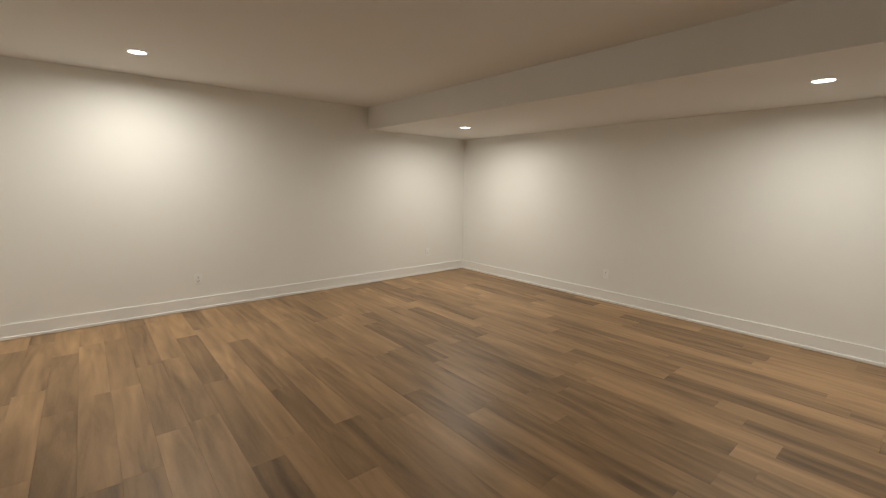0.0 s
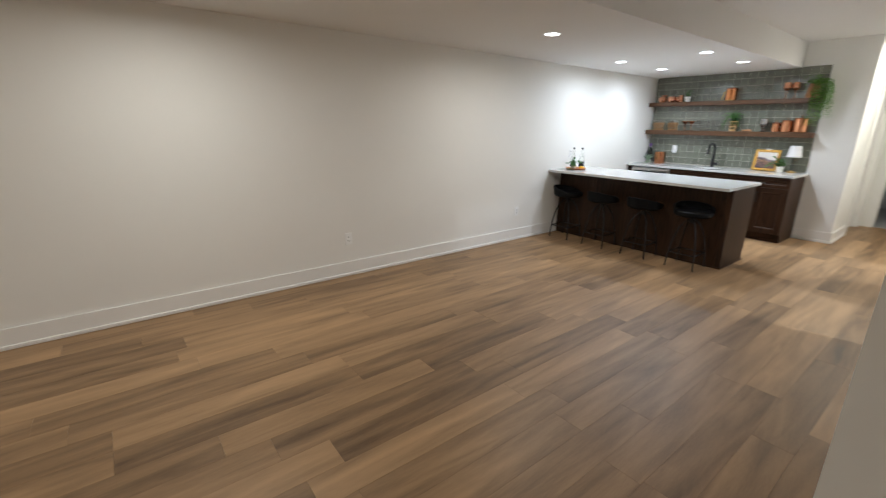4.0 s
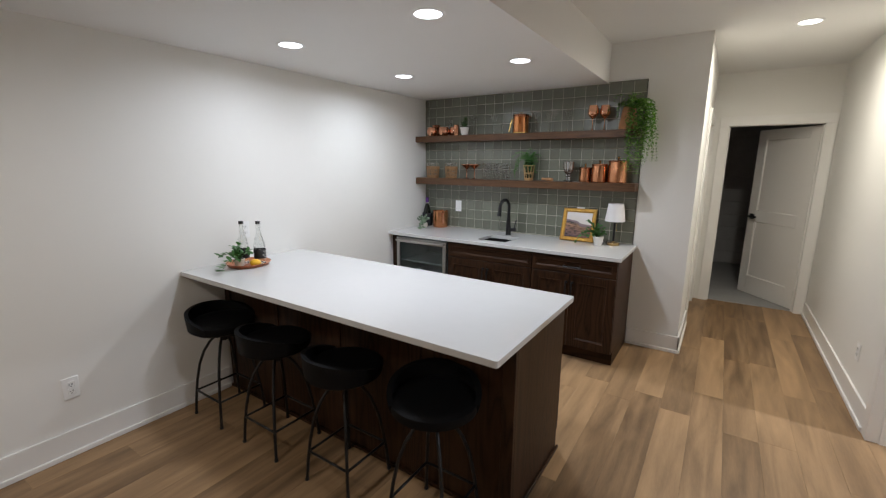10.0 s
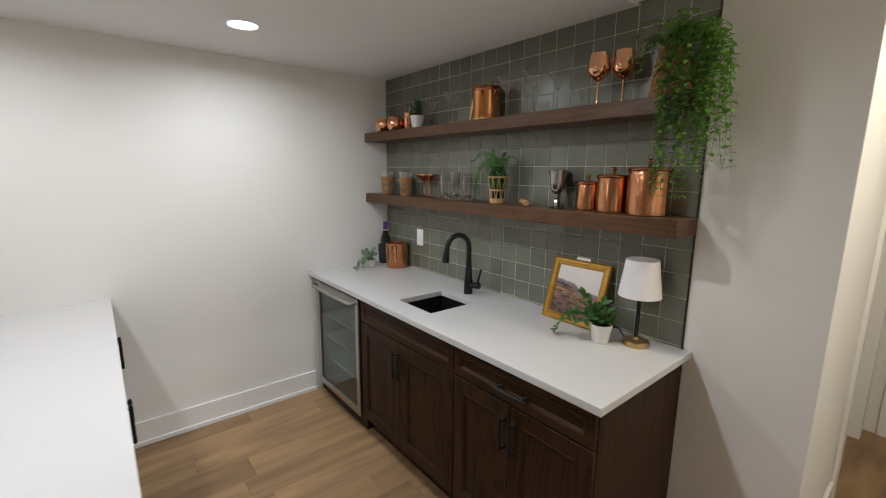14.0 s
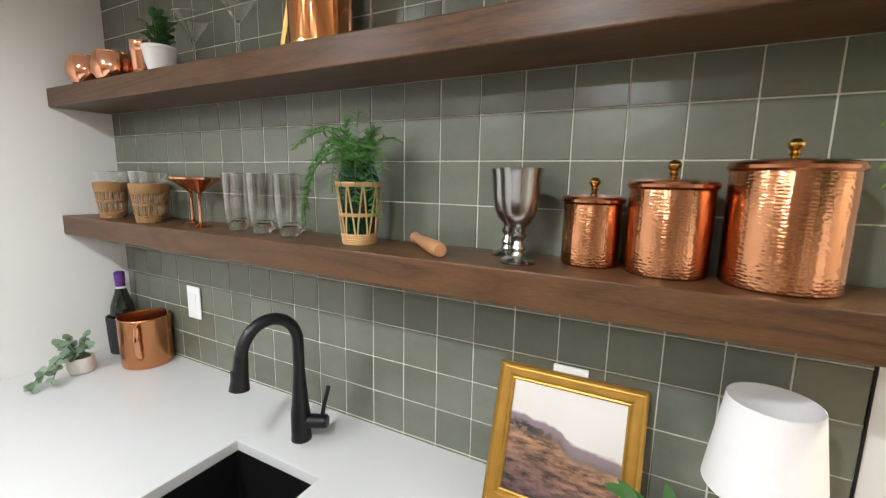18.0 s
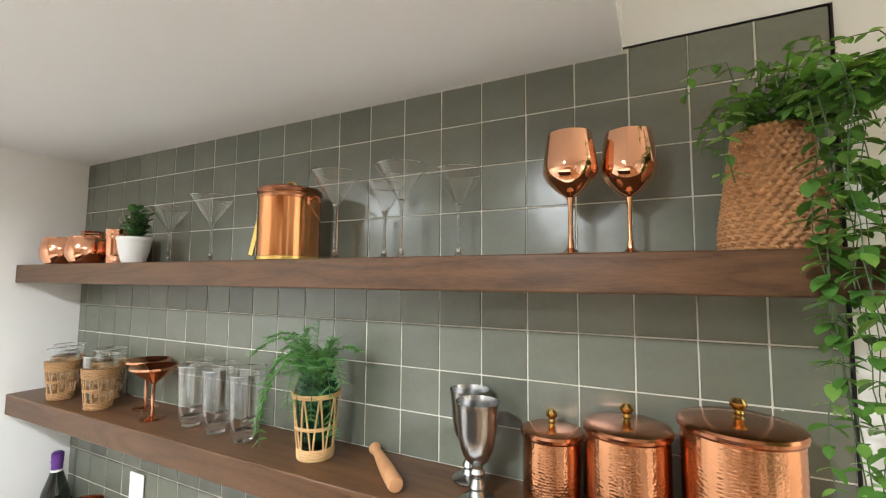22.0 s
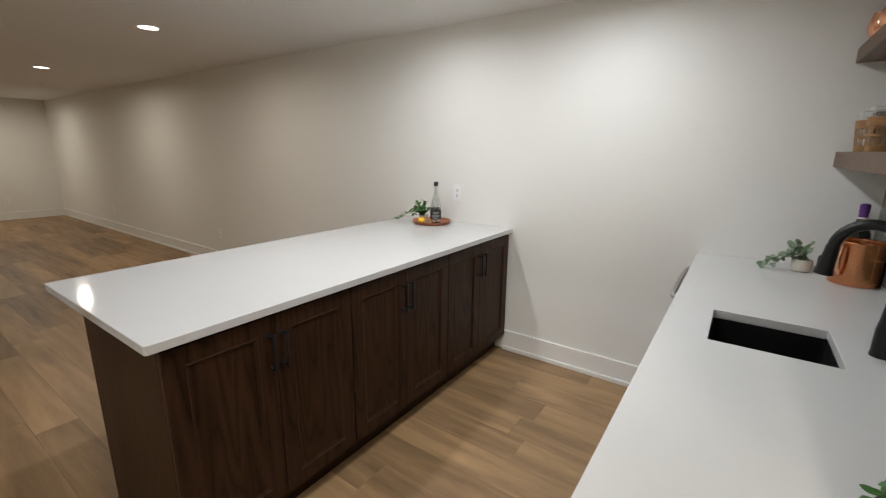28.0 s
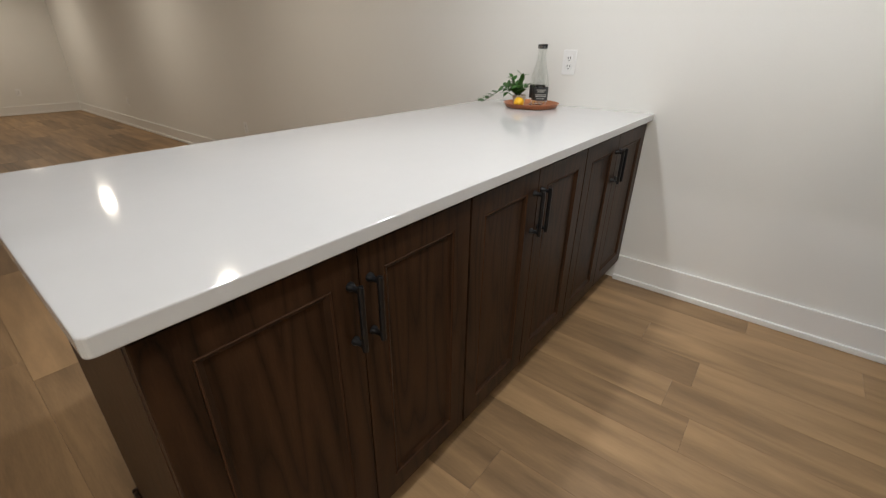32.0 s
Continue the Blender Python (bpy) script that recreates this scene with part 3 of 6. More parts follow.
# ---- outlets, switches, grille ----
def outlet(m, label, kind="outlet"):
    """Plate in the local xz plane that faces -y."""
    root = thing("wall_outlet" if kind == "outlet" else "light_switch", m, label, "outlet" if kind == "outlet" else "light switch")
    bm = bmesh.new()
    box(bm, -0.037, 0.037, -0.006, 0, -0.060, 0.060, 0.003)
    part("cover_plate", bm, PLASTIC, root)
    if kind == "outlet":
        for z in (-0.02, 0.02):
            bm = bmesh.new()
            box(bm, -0.016, 0.016, -0.008, -0.005, z - 0.0155, z + 0.0155, 0.004)
            face = part("receptacle", bm, PLASTIC, root)
            bm = bmesh.new()
            for x in (-0.006, 0.006):
                box(bm, x - 0.0015, x + 0.0015, -0.0086, -0.0078, z - 0.002, z + 0.0075)
            box(bm, -0.0026, 0.0026, -0.0086, -0.0078, z - 0.0115, z - 0.0065)
            part("slots", bm, SLOT, face)
    else:
        bm = bmesh.new()
        box(bm, -0.0165, 0.0165, -0.0095, -0.005, -0.033, 0.033, 0.002)
        part("rocker", bm, PLASTIC, root)
    return root


for y, z in ((3.13, 0.37), (-0.384, 0.385), (-2.846, 0.39), (-3.935, 1.13)):
    outlet(pose(WALL_E, y, z, 0, 0, -90), "white duplex wall outlet on the off-white wall" if z < 1 else "white duplex wall outlet above the white counter")
for x in (0.786, 4.234):
    outlet(pose(x, WALL_N, 0.37), "white duplex wall outlet near the baseboard")
for y in (-6.0, -1.264):
    outlet(pose(WALL_W, y, 0.37, 0, 0, 90), "white duplex wall outlet near the baseboard")
outlet(pose(WALL_W, -3.935, 1.155, 0, 0, 90), "white rocker light switch on the wall", "switch")
outlet(pose(4.605, WALL_S + 0.012, 1.155, 0, 0, 180), "white blank switch plate on the green tile", "switch")

grille = thing("air_return_grille", pose(WALL_W, -4.165, 0.30, 0, 0, 90), "white metal air return grille above the baseboard", "vent grille")
bm = bmesh.new()
for b in ((-0.2, 0.2, -0.010, 0, -0.070, -0.054), (-0.2, 0.2, -0.010, 0, 0.054, 0.070), (-0.2, -0.184, -0.010, 0, -0.054, 0.054), (0.184, 0.2, -0.010, 0, -0.054, 0.054)):
    box(bm, *b, 0.002)
part("frame", bm, PLASTIC, grille)
for x in (-0.066, 0.066):
    bm = bmesh.new()
    box(bm, x - 0.012, x + 0.012, -0.009, 0, -0.054, 0.054, 0.001, 1)
    part("mullion", bm, PLASTIC, grille)
bm = bmesh.new()
box(bm, -0.184, 0.184, -0.002, -0.0005, -0.054, 0.054)
part("backing", bm, SLOT, grille)
slat = bmesh.new()
box(slat, -0.0038, 0.0038, -0.0068, -0.0022, -0.05, 0.05, 0.001, 1)
slat_mesh = finish(slat, "slat", PLASTIC)
for g in (-0.132, 0.0, 0.132):
    for k in range(6):
        ob = new("slat", slat_mesh)
        ob.parent, ob.location = grille, (g - 0.0425 + 0.017 * k, 0, 0)


# ---- cabinets ----
def shaker(bm, x0, x1, z0, z1, stile=0.062, y=0.0, t=0.02):
    """A framed front that faces +y at y, with a sunk panel and a sloped inner lip, in one piece."""
    steps = [(0.0, -t), (0.0, -0.0015), (0.0015, 0.0), (stile, 0.0), (stile + 0.0015, -0.0025), (stile + 0.0065, -0.0025), (stile + 0.016, -0.009)]
    rings = [[bm.verts.new((x, y + d, z)) for x, z in ((x0 + i, z0 + i), (x1 - i, z0 + i), (x1 - i, z1 - i), (x0 + i, z1 - i))] for i, d in steps]
    for a, b in zip(rings, rings[1:]):
        for k in range(4):
            bm.faces.new((a[k], a[(k + 1) % 4], b[(k + 1) % 4], b[k]))
    bm.faces.new(rings[-1])
    bm.faces.new(list(reversed(rings[0])))


def bead(parent, x0, x1, z0, z1, stile=0.062, y=0.0):
    """Slim rounded bead round the sunk panel, where the stain is rubbed thin."""
    bm = bmesh.new()
    prof = [(0.0012, -0.004), (0.0016, -0.0012), (0.003, 0.0006), (0.0045, 0.0002), (0.006, -0.0022), (0.006, -0.004)]
    rings = [[bm.verts.new((x, y + d, z)) for x, z in ((x0 + stile + i, z0 + stile + i), (x1 - stile - i, z0 + stile + i), (x1 - stile - i, z1 - stile - i), (x0 + stile + i, z1 - stile - i))] for i, d in prof]
    for a, b in zip(rings, rings[1:]):
        for k in range(4):
            bm.faces.new((a[k], a[(k + 1) % 4], b[(k + 1) % 4], b[k]))
    part("panel_bead", bm, WALNUT_E, parent, "slim rubbed bead round the panel")


def pull(parent, x, z0, z1, y=0.0, flat=False):
    """Black bar pull with two feet; upright from z0 to z1, or across from x-w to x+w."""
    bm = bmesh.new()
    half, mid = (z1 - z0) / 2, (z0 + z1) / 2
    at = (lambda u, d: (x + u, y + d, mid)) if flat else (lambda u, d: (x, y + d, mid + u))
    tube(bm, [at(u * half, 0.030) for u in (-1.0, -0.985, -0.9, 0.0, 0.9, 0.985, 1.0)], [0.0035, 0.0058, 0.0064, 0.0062, 0.0064, 0.0058, 0.0035], 12)
    for u in (0.012 - half, half - 0.012):
        tube(bm, [at(u, d) for d in (0.0, 0.004, 0.008, 0.014, 0.024, 0.031)], [0.0100, 0.0100, 0.0075, 0.0058, 0.0060, 0.0064], 12)
    part("bar_handle", bm, BLACKM, parent, "black metal bar handle")


def carcass(root, w, depth, z0=0.115, z1=0.884, open_top=False):
    bm = bmesh.new()
    if open_top:
        box(bm, 0.018, w - 0.018, -depth, -0.0205, z0, 0.60)
        box(bm, 0.0, 0.018, -depth, -0.0205, z0, z1)
        box(bm, w - 0.018, w, -depth, -0.0205, z0, z1)
        box(bm, 0.018, w - 0.018, -0.04, -0.0205, 0.60, z1)
    else:
        box(bm, 0.0, w, -depth, -0.0205, z0, z1, 0.001, 1)
    part("body", bm, WALNUT, root)
    bm = bmesh.new()
    box(bm, 0.0, w, -depth, -0.075, 0.0, z0, 0.001, 1)
    part("toe_kick", bm, WALNUT_X, root, "recessed dark base board")


def base_cabinet(m, w, depth, label, drawer=False, drawer_handle=False, seam=None, over=0.0):
    """Cabinet that faces local +y, front at y=0, from x=0 to w."""
    root = thing("base_cabinet", m, label, "cabinet", "bar cabinets")
    carcass(root, w, depth, open_top=drawer and not drawer_handle)
    seam = w / 2 if seam is None else seam
    top = 0.872
    if drawer:
        bm = bmesh.new()
        shaker(bm, 0.003, w - 0.003, 0.744, top, 0.032)
        front = part("drawer_front", bm, WALNUT_X, root)
        bead(front, 0.003, w - 0.003, 0.744, top, 0.032)
        if drawer_handle:
            pull(front, w / 2, 0.8 - 0.075, 0.8 + 0.075, 0, True)
        top = 0.736
    for x0, x1, hx in ((0.003, seam - 0.0015, seam - 0.024), (seam + 0.0015, w - 0.003 + over, seam + 0.024)):
        bm = bmesh.new()
        shaker(bm, x0, x1, 0.122, top)
        leaf = part("cabinet_door", bm, WALNUT, root)
        bead(leaf, x0, x1, 0.122, top)
        pull(leaf, hx, 0.665 if not drawer else 0.54, 0.813 if not drawer else 0.68)
    return root


PEN_F, BAR_F = -4.383, -5.545
for x0, x1, seam in ((2.848, 3.558, 3.196), (3.558, 4.292, 3.915), (4.292, 5.036, 4.648)):
    # the peninsula's fronts look towards the bar, along -y
    base_cabinet(pose(x1, PEN_F, 0, 0, 0, 180), x1 - x0, 0.55, "dark-stained oak cabinet with two framed doors under the peninsula", seam=x1 - seam, over=0.0205 if x0 < 3 else 0.0)
end = thing("peninsula", pose(0, 0, 0), "dark-stained oak end and back panels of the peninsula", "cabinet panel")
bm = bmesh.new()
box(bm, 2.829, 2.8475, -4.3622, -3.758, 0.0, 0.884, 0.0015, 1)
part("end_panel", bm, WALNUT, end)
edges = [2.829, 3.36, 3.92, 4.48, 5.04]
for a, b in zip(edges, edges[1:]):
    bm = bmesh.new()
    box(bm, a, b - 0.001, -3.757, -3.745, 0.0, 0.884, 0.001, 1)
    part("back_panel", bm, WALNUT, end)
for k, x in enumerate(edges):
    bm = bmesh.new()
    x = min(max(x, 2.829 + 0.03), 5.04 - 0.03)
    box(bm, x - 0.03, x + 0.03, -3.7449, -3.737, 0.0, 0.884, 0.0015, 1)
    part("batten", bm, WALNUT, end)
bm = bmesh.new()
box(bm, 2.816, 2.8285, -4.38, -3.737, 0.0, 0.02, 0.004)
box(bm, 2.816, 5.04, -3.7365, -3.724, 0.0, 0.02, 0.004)
part("shoe_moulding", bm, WALNUT_X, end)

slab = bmesh.new()
box(slab, 2.790, WALL_E - 0.001, -4.403, -3.472, 0.885, 0.915)
free = [e for e in slab.edges if all(v.co.x < 3 for v in e.verts) and abs(e.verts[0].co.z - e.verts[1].co.z) > 0.01]
bmesh.ops.bevel(slab, geom=free, offset=0.012, segments=5, profile=0.5, affect="EDGES")
round_over = [e for e in slab.edges if len(e.link_faces) == 2 and e.calc_face_angle(0) > 0.9]
bmesh.ops.bevel(slab, geom=round_over, offset=0.0025, segments=2, profile=0.5, affect="EDGES")
single("peninsula_countertop", slab, QUARTZ, pose(0, 0, 0), "polished white quartz peninsula countertop", "countertop")

for x0, x1, seam, handle, label in ((2.792, 3.482, 3.152, True, "dark-stained oak cabinet with one drawer over two framed doors"),
                                    (3.482, 4.335, 3.920, False, "dark-stained oak sink cabinet with a false drawer front over two doors")):
    base_cabinet(pose(x0, BAR_F, 0), x1 - x0, 0.64, label, True, handle, seam - x0)
filler = thing("cabinet_filler", pose(4.965, BAR_F - 0.045, 0), "narrow dark-stained oak filler strip beside the fridge", "cabinet panel")
bm = bmesh.new()
box(bm, 0, 0.088, -0.555, 0, 0.0, 0.884, 0.001, 1)
part("strip", bm, WALNUT, filler)
bm = bmesh.new()
box(bm, -0.612, 0.0, -0.595, -0.556, 0.03, 0.884, 0.001, 1)
part("back_board", bm, WALNUT, filler)

fridge = thing("beverage_fridge", pose(4.349, BAR_F + 0.012, 0), "under-counter beverage fridge with a steel-framed glass door", "fridge")
FRIDGE_GLASS = clear("fridge_glass", (0.62, 0.72, 0.70), 0.02)
FRIDGE_IN = material("fridge_liner", (0.16, 0.20, 0.20), 0.5, vary=0.05)
W_ = 0.606
bm = bmesh.new()
box(bm, 0.0, W_, -0.56, -0.54, 0.10, 0.872)
box(bm, 0.0, 0.02, -0.54, -0.03, 0.10, 0.872)
box(bm, W_ - 0.02, W_, -0.54, -0.03, 0.10, 0.872)
box(bm, 0.02, W_ - 0.02, -0.54, -0.03, 0.852, 0.872)
box(bm, 0.02, W_ - 0.02, -0.54, -0.03, 0.10, 0.125)
part("body", bm, FRIDGE_IN, fridge, "grey-green liner")
bm = bmesh.new()
box(bm, 0.0, W_, -0.5, -0.05, 0.0, 0.098)
part("plinth", bm, BLACKM, fridge, "black base grille")
bm = bmesh.new()
fw = 0.038
for b in ((0.0, fw, 0.11, 0.868), (W_ - fw, W_, 0.11, 0.868), (fw, W_ - fw, 0.818, 0.868), (fw, W_ - fw, 0.11, 0.155)):
    box(bm, b[0], b[1], -0.026, 0.0, b[2], b[3], 0.003)
door = part("door_frame", bm, STEEL, fridge, "brushed steel door frame")
bm = bmesh.new()
box(bm, fw, W_ - fw, -0.020, -0.010, 0.155, 0.818)
pane = part("door_glass", bm, FRIDGE_GLASS, door, "tinted glass pane")
bm = bmesh.new()
tube(bm, [(0.02, 0.0, 0.842), (0.022, 0.03, 0.842), (0.05, 0.042, 0.842), (0.3, 0.046, 0.842), (W_ - 0.05, 0.042, 0.842), (W_ - 0.022, 0.03, 0.842), (W_ - 0.02, 0.0, 0.842)], 0.011, 12)
part("door_handle", bm, STEEL, door, "curved steel bar handle")
WIRE = material("shelf_glass", (0.45, 0.52, 0.50), 0.15, vary=0.04)
for z in (0.30, 0.46, 0.62):
    bm = bmesh.new()
    box(bm, 0.022, W_ - 0.022, -0.53, -0.06, z, z + 0.006)
    box(bm, 0.022, W_ - 0.022, -0.06, -0.05, z - 0.004, z + 0.012, 0.002, 1)
    part("fridge_shelf", bm, WIRE, fridge)

# counter with a cut-out for the sink
bm = bmesh.new()
X0, X1, Y0, Y1 = 2.766, WALL_E - 0.001, WALL_S + 0.0005, -5.520
SX0, SX1, SY0, SY1 = 3.785, 4.078, -5.955, -5.652
xs, ys = [X0, SX0, SX1, X1], [Y0, SY0, SY1, Y1]
grid = {(i, j, z): bm.verts.new((xs[i], ys[j], z)) for i in range(4) for j in range(4) for z in (0.885, 0.915)}
for i in range(3):
    for j in range(3):
        if (i, j) == (1, 1):
            continue
        bm.faces.new([grid[p + (0.915,)] for p in ((i, j), (i + 1, j), (i + 1, j + 1), (i, j + 1))])
        bm.faces.new([grid[p + (0.885,)] for p in ((i, j + 1), (i + 1, j + 1), (i + 1, j), (i, j))])
rim = [((i, 0), (i + 1, 0)) for i in range(3)] + [((i + 1, 3), (i, 3)) for i in range(3)] + [((0, j + 1), (0, j)) for j in range(3)] + [((3, j), (3, j + 1)) for j in range(3)]
rim += [((2, 1), (1, 1)), ((1, 2), (2, 2)), ((1, 1), (1, 2)), ((2, 2), (2, 1))]
for a, b in rim:
    bm.faces.new((grid[a + (0.885,)], grid[b + (0.885,)], grid[b + (0.915,)], grid[a + (0.915,)]))
bmesh.ops.recalc_face_normals(bm, faces=bm.faces[:])
sharp = [e for e in bm.edges if len(e.link_faces) == 2 and e.calc_face_angle(0) > 0.5]
bmesh.ops.bevel(bm, geom=sharp, offset=0.0025, segments=2, profile=0.5, affect="EDGES")
single("bar_countertop", bm, QUARTZ, pose(0, 0, 0), "polished white quartz bar countertop with a sink cut-out", "countertop")

sink = thing("bar_sink", pose((SX0 + SX1) / 2, (SY0 + SY1) / 2, 0.884), "black undermount bar sink with a steel drain", "sink")
bm = bmesh.new()
w, d, dep = (SX1 - SX0) / 2 + 0.004, (SY1 - SY0) / 2 + 0.004, 0.17
top = [bm.verts.new((sx * w, sy * d, 0)) for sx, sy in ((-1, -1), (1, -1), (1, 1), (-1, 1))]
low = [bm.verts.new((sx * (w - 0.012), sy * (d - 0.012), -dep)) for sx, sy in ((-1, -1), (1, -1), (1, 1), (-1, 1))]
for k in range(4):
    bm.faces.new((top[k], top[(k + 1) % 4], low[(k + 1) % 4], low[k]))
bm.faces.new(low)
bmesh.ops.bevel(bm, geom=[e for e in bm.edges if not e.is_boundary], offset=0.012, segments=3, profile=0.5, affect="EDGES")
bmesh.ops.solidify(bm, geom=bm.faces[:], thickness=-0.004)
part("basin", bm, material("black_composite", (0.0035, 0.0035, 0.004), 0.6, vary=0.15, scale=40, bump=0.1, bump_scale=500, spec=0.2), sink)
bm = bmesh.new()
lathe(bm, [(0.0, -dep + 0.006), (0.018, -dep + 0.005), (0.03, -dep + 0.009), (0.042, -dep + 0.006), (0.044, -dep + 0.001)], 32)
part("drain", bm, BLACKM, sink, "dark drain ring")

# ---- faucet ----
faucet = thing("bar_faucet", pose(3.938, -6.046, 0.915, 0, 0, -12), "matte black gooseneck pull-down faucet", "faucet")
bm = bmesh.new()
lathe(bm, [(0.0, 0.0), (0.027, 0.0), (0.027, 0.006), (0.0255, 0.01), (0.0255, 0.075), (0.022, 0.10), (0.0155, 0.19), (0.0145, 0.2), (0.0, 0.2)], 32)
part("stem", bm, BLACKM, faucet)
bm = bmesh.new()
R = 0.073
pts = [(0, 0, 0.19), (0, 0, 0.268)] + [(0, R - R * math.cos(a), 0.273 + R * 1.08 * math.sin(a)) for a in np.linspace(0.15, math.pi * 0.97, 18)]
tube(bm, pts, 0.0148, 16)
part("gooseneck", bm, BLACKM, faucet)
bm = bmesh.new()
e = Vector(pts[-1])
tube(bm, [e + Vector((0, 0, 0.004)), e + Vector((0, 0.002, -0.018)), e + Vector((0, 0.006, -0.052)), e + Vector((0, 0.009, -0.080))], [0.0155, 0.0168, 0.0195, 0.0235], 18)
head = part("spray_head", bm, BLACKM, faucet)
bm = bmesh.new()
box(bm, -0.006, 0.006, e.y + 0.02, e.y + 0.026, e.z - 0.055, e.z - 0.03, 0.002)
part("spray_button", bm, SLOT, head)
bm = bmesh.new()
tube(bm, [(0.0, 0, 0.052), (-0.0524, -0.0418, 0.052)], 0.0185, 18)
tube(bm, [(-0.0524, -0.0418, 0.052), (-0.057, -0.0455, 0.052)], [0.0185, 0.015], 18)
valve = part("valve_body", bm, BLACKM, faucet)
bm = bmesh.new()
tube(bm, [(-0.045, -0.036, 0.064), (-0.050, -0.041, 0.105), (-0.058, -0.049, 0.15)], [0.0058, 0.0055, 0.0065], 10)
part("lever", bm, BLACKM, valve)


# ---- shelves ----
for z0, z1, label in ((1.389, 1.457, "thick dark-stained floating oak shelf holding copper canisters and glasses"),
                      (1.834, 1.896, "upper dark-stained floating oak shelf holding copper mugs and stemware")):
    shelf = thing("floating_shelf", pose(2.7985, WALL_S, z0), label, "shelf", "floating shelves")
    wide, deep, h = WALL_E - 0.001 - 2.7985, -5.998 - WALL_S, z1 - z0
    bm = bmesh.new()
    box(bm, 0.0, wide, 0.0125, deep, 0, h, 0.0036, 3)
    part("board", bm, SHELFW, shelf)
    bm = bmesh.new()
    box(bm, -0.0012, 0.0006, 0.0160, deep - 0.0030, 0.0030, h - 0.0030, 0.0006, 1)
    part("end_cap", bm, SHELF_END, shelf, "end grain of the shelf")


# ---- bar stools ----
def bar_stool(x, y, turn):
    """The seat swivels by turn on a base that stands square to the counter."""
    root = thing("bar_stool", pose(x, y, 0), "black bucket-seat bar stool with bent metal legs", "stool", "stools at the peninsula")
    bm = bmesh.new()
    lathe(bm, [(0.0, 0.574), (0.12, 0.572), (0.168, 0.577), (0.188, 0.592), (0.193, 0.612), (0.190, 0.632), (0.172, 0.642), (0.13, 0.640), (0.0, 0.632)], 48)
    part("seat", bm, BLACKS, root, at=pose(0, 0, 0, 0, 0, turn))
    bm = bmesh.new()
    # wrap-round back, highest behind, running down towards the front
    n, rows = 36, 6
    inner, outer = [], []
    for i in range(n + 1):
        a = radians(-112 + 224 * i / n)
        rise = 0.012 + 0.080 * max(0.0, math.cos(a * 0.80)) ** 0.7
        for store, r0, r1 in ((inner, 0.172, 0.180), (outer, 0.194, 0.203)):
            col = []
            for j in range(rows + 1):
                u = j / rows
                r = r0 + (r1 - r0) * u
                col.append(bm.verts.new((r * math.sin(a), -r * math.cos(a), 0.60 + (0.02 + rise) * u)))
            store.append(col)
    for i in range(n):
        for j in range(rows):
            bm.faces.new((inner[i][j], inner[i + 1][j], inner[i + 1][j + 1], inner[i][j + 1]))
            bm.faces.new((outer[i][j], outer[i][j + 1], outer[i + 1][j + 1], outer[i + 1][j]))
        bm.faces.new((inner[i][rows], inner[i + 1][rows], outer[i + 1][rows], outer[i][rows]))
        bm.faces.new((inner[i][0], outer[i][0], outer[i + 1][0], inner[i + 1][0]))
    for i in (0, n):
        for j in range(rows):
            bm.faces.new((inner[i][j], inner[i][j + 1], outer[i][j + 1], outer[i][j]))
    part("backrest", soft(bm), BLACKS, root, at=pose(0, 0, 0, 0, 0, turn))
    bm = bmesh.new()
    tube(bm, [(0, 0, 0.50), (0, 0, 0.585)], 0.022, 16)
    lathe(bm, [(0.0, 0.57), (0.075, 0.574), (0.075, 0.580), (0.0, 0.584)], 24)
    part("swivel_post", bm, BLACKM, root)
    for k in range(4):
        a = radians(45 + 90 * k)
        prof = [(0.018, 0.52), (0.022, 0.535), (0.045, 0.53), (0.085, 0.492), (0.125, 0.43), (0.158, 0.345), (0.182, 0.235), (0.199, 0.12), (0.210, 0.004)]
        bm = bmesh.new()
        tube(bm, [(r * math.cos(a), r * math.sin(a), z) for r, z in prof], 0.0082, 10)
        leg = part("leg", bm, BLACKM, root)
        bm = bmesh.new()
        tube(bm, [(0.2105 * math.cos(a), 0.2105 * math.sin(a), 0.0), (0.2095 * math.cos(a), 0.2095 * math.sin(a), 0.012)], 0.0105, 10)
        part("foot_cap", bm, BLACKM, leg)
    r = 0.193
    for k in range(4):
        a, b = radians(45 + 90 * k), radians(135 + 90 * k)
        bm = bmesh.new()
        tube(bm, [(r * math.cos(a), r * math.sin(a), 0.165), (r * math.cos(b), r * math.sin(b), 0.165)], 0.0065, 8)
        part("footrest_bar", bm, BLACKM, root)
    return root


for x, y, turn in ((4.745, -3.545, 100), (4.214, -3.550, 166), (3.666, -3.555, 170), (3.118, -3.550, 34)):
    bar_stool(x, y, turn)


# ---- things on the counters and shelves ----
Z0, Z1, Z2 = 0.915, 1.457, 1.896
COPPER = material("polished_copper", (0.77, 0.385, 0.235), 0.13, 1.0, 0.06, 9, 0.02, 200)
COPPER_H = hammered("hammered_copper", (0.57, 0.262, 0.135), 0.17)
COPPER_P = hammered("pitcher_hammered_copper", (0.60, 0.265, 0.125), 0.2)
ROSE = material("rose_copper", (0.90, 0.49, 0.31), 0.05, 1.0, 0.03, 9)
ROSE_B = material("copper_stem", (0.74, 0.40, 0.22), 0.10, 1.0, 0.04, 9)
BUCKET = material("golden_copper", (0.66, 0.28, 0.115), 0.11, 1.0, 0.05, 9, 0.015, 120)
COPPER_D = material("copper_lid", (0.50, 0.21, 0.11), 0.2, 1.0, 0.08, 9)
BRASS = material("polished_brass", (0.78, 0.55, 0.18), 0.2, 1.0, 0.06, 9)
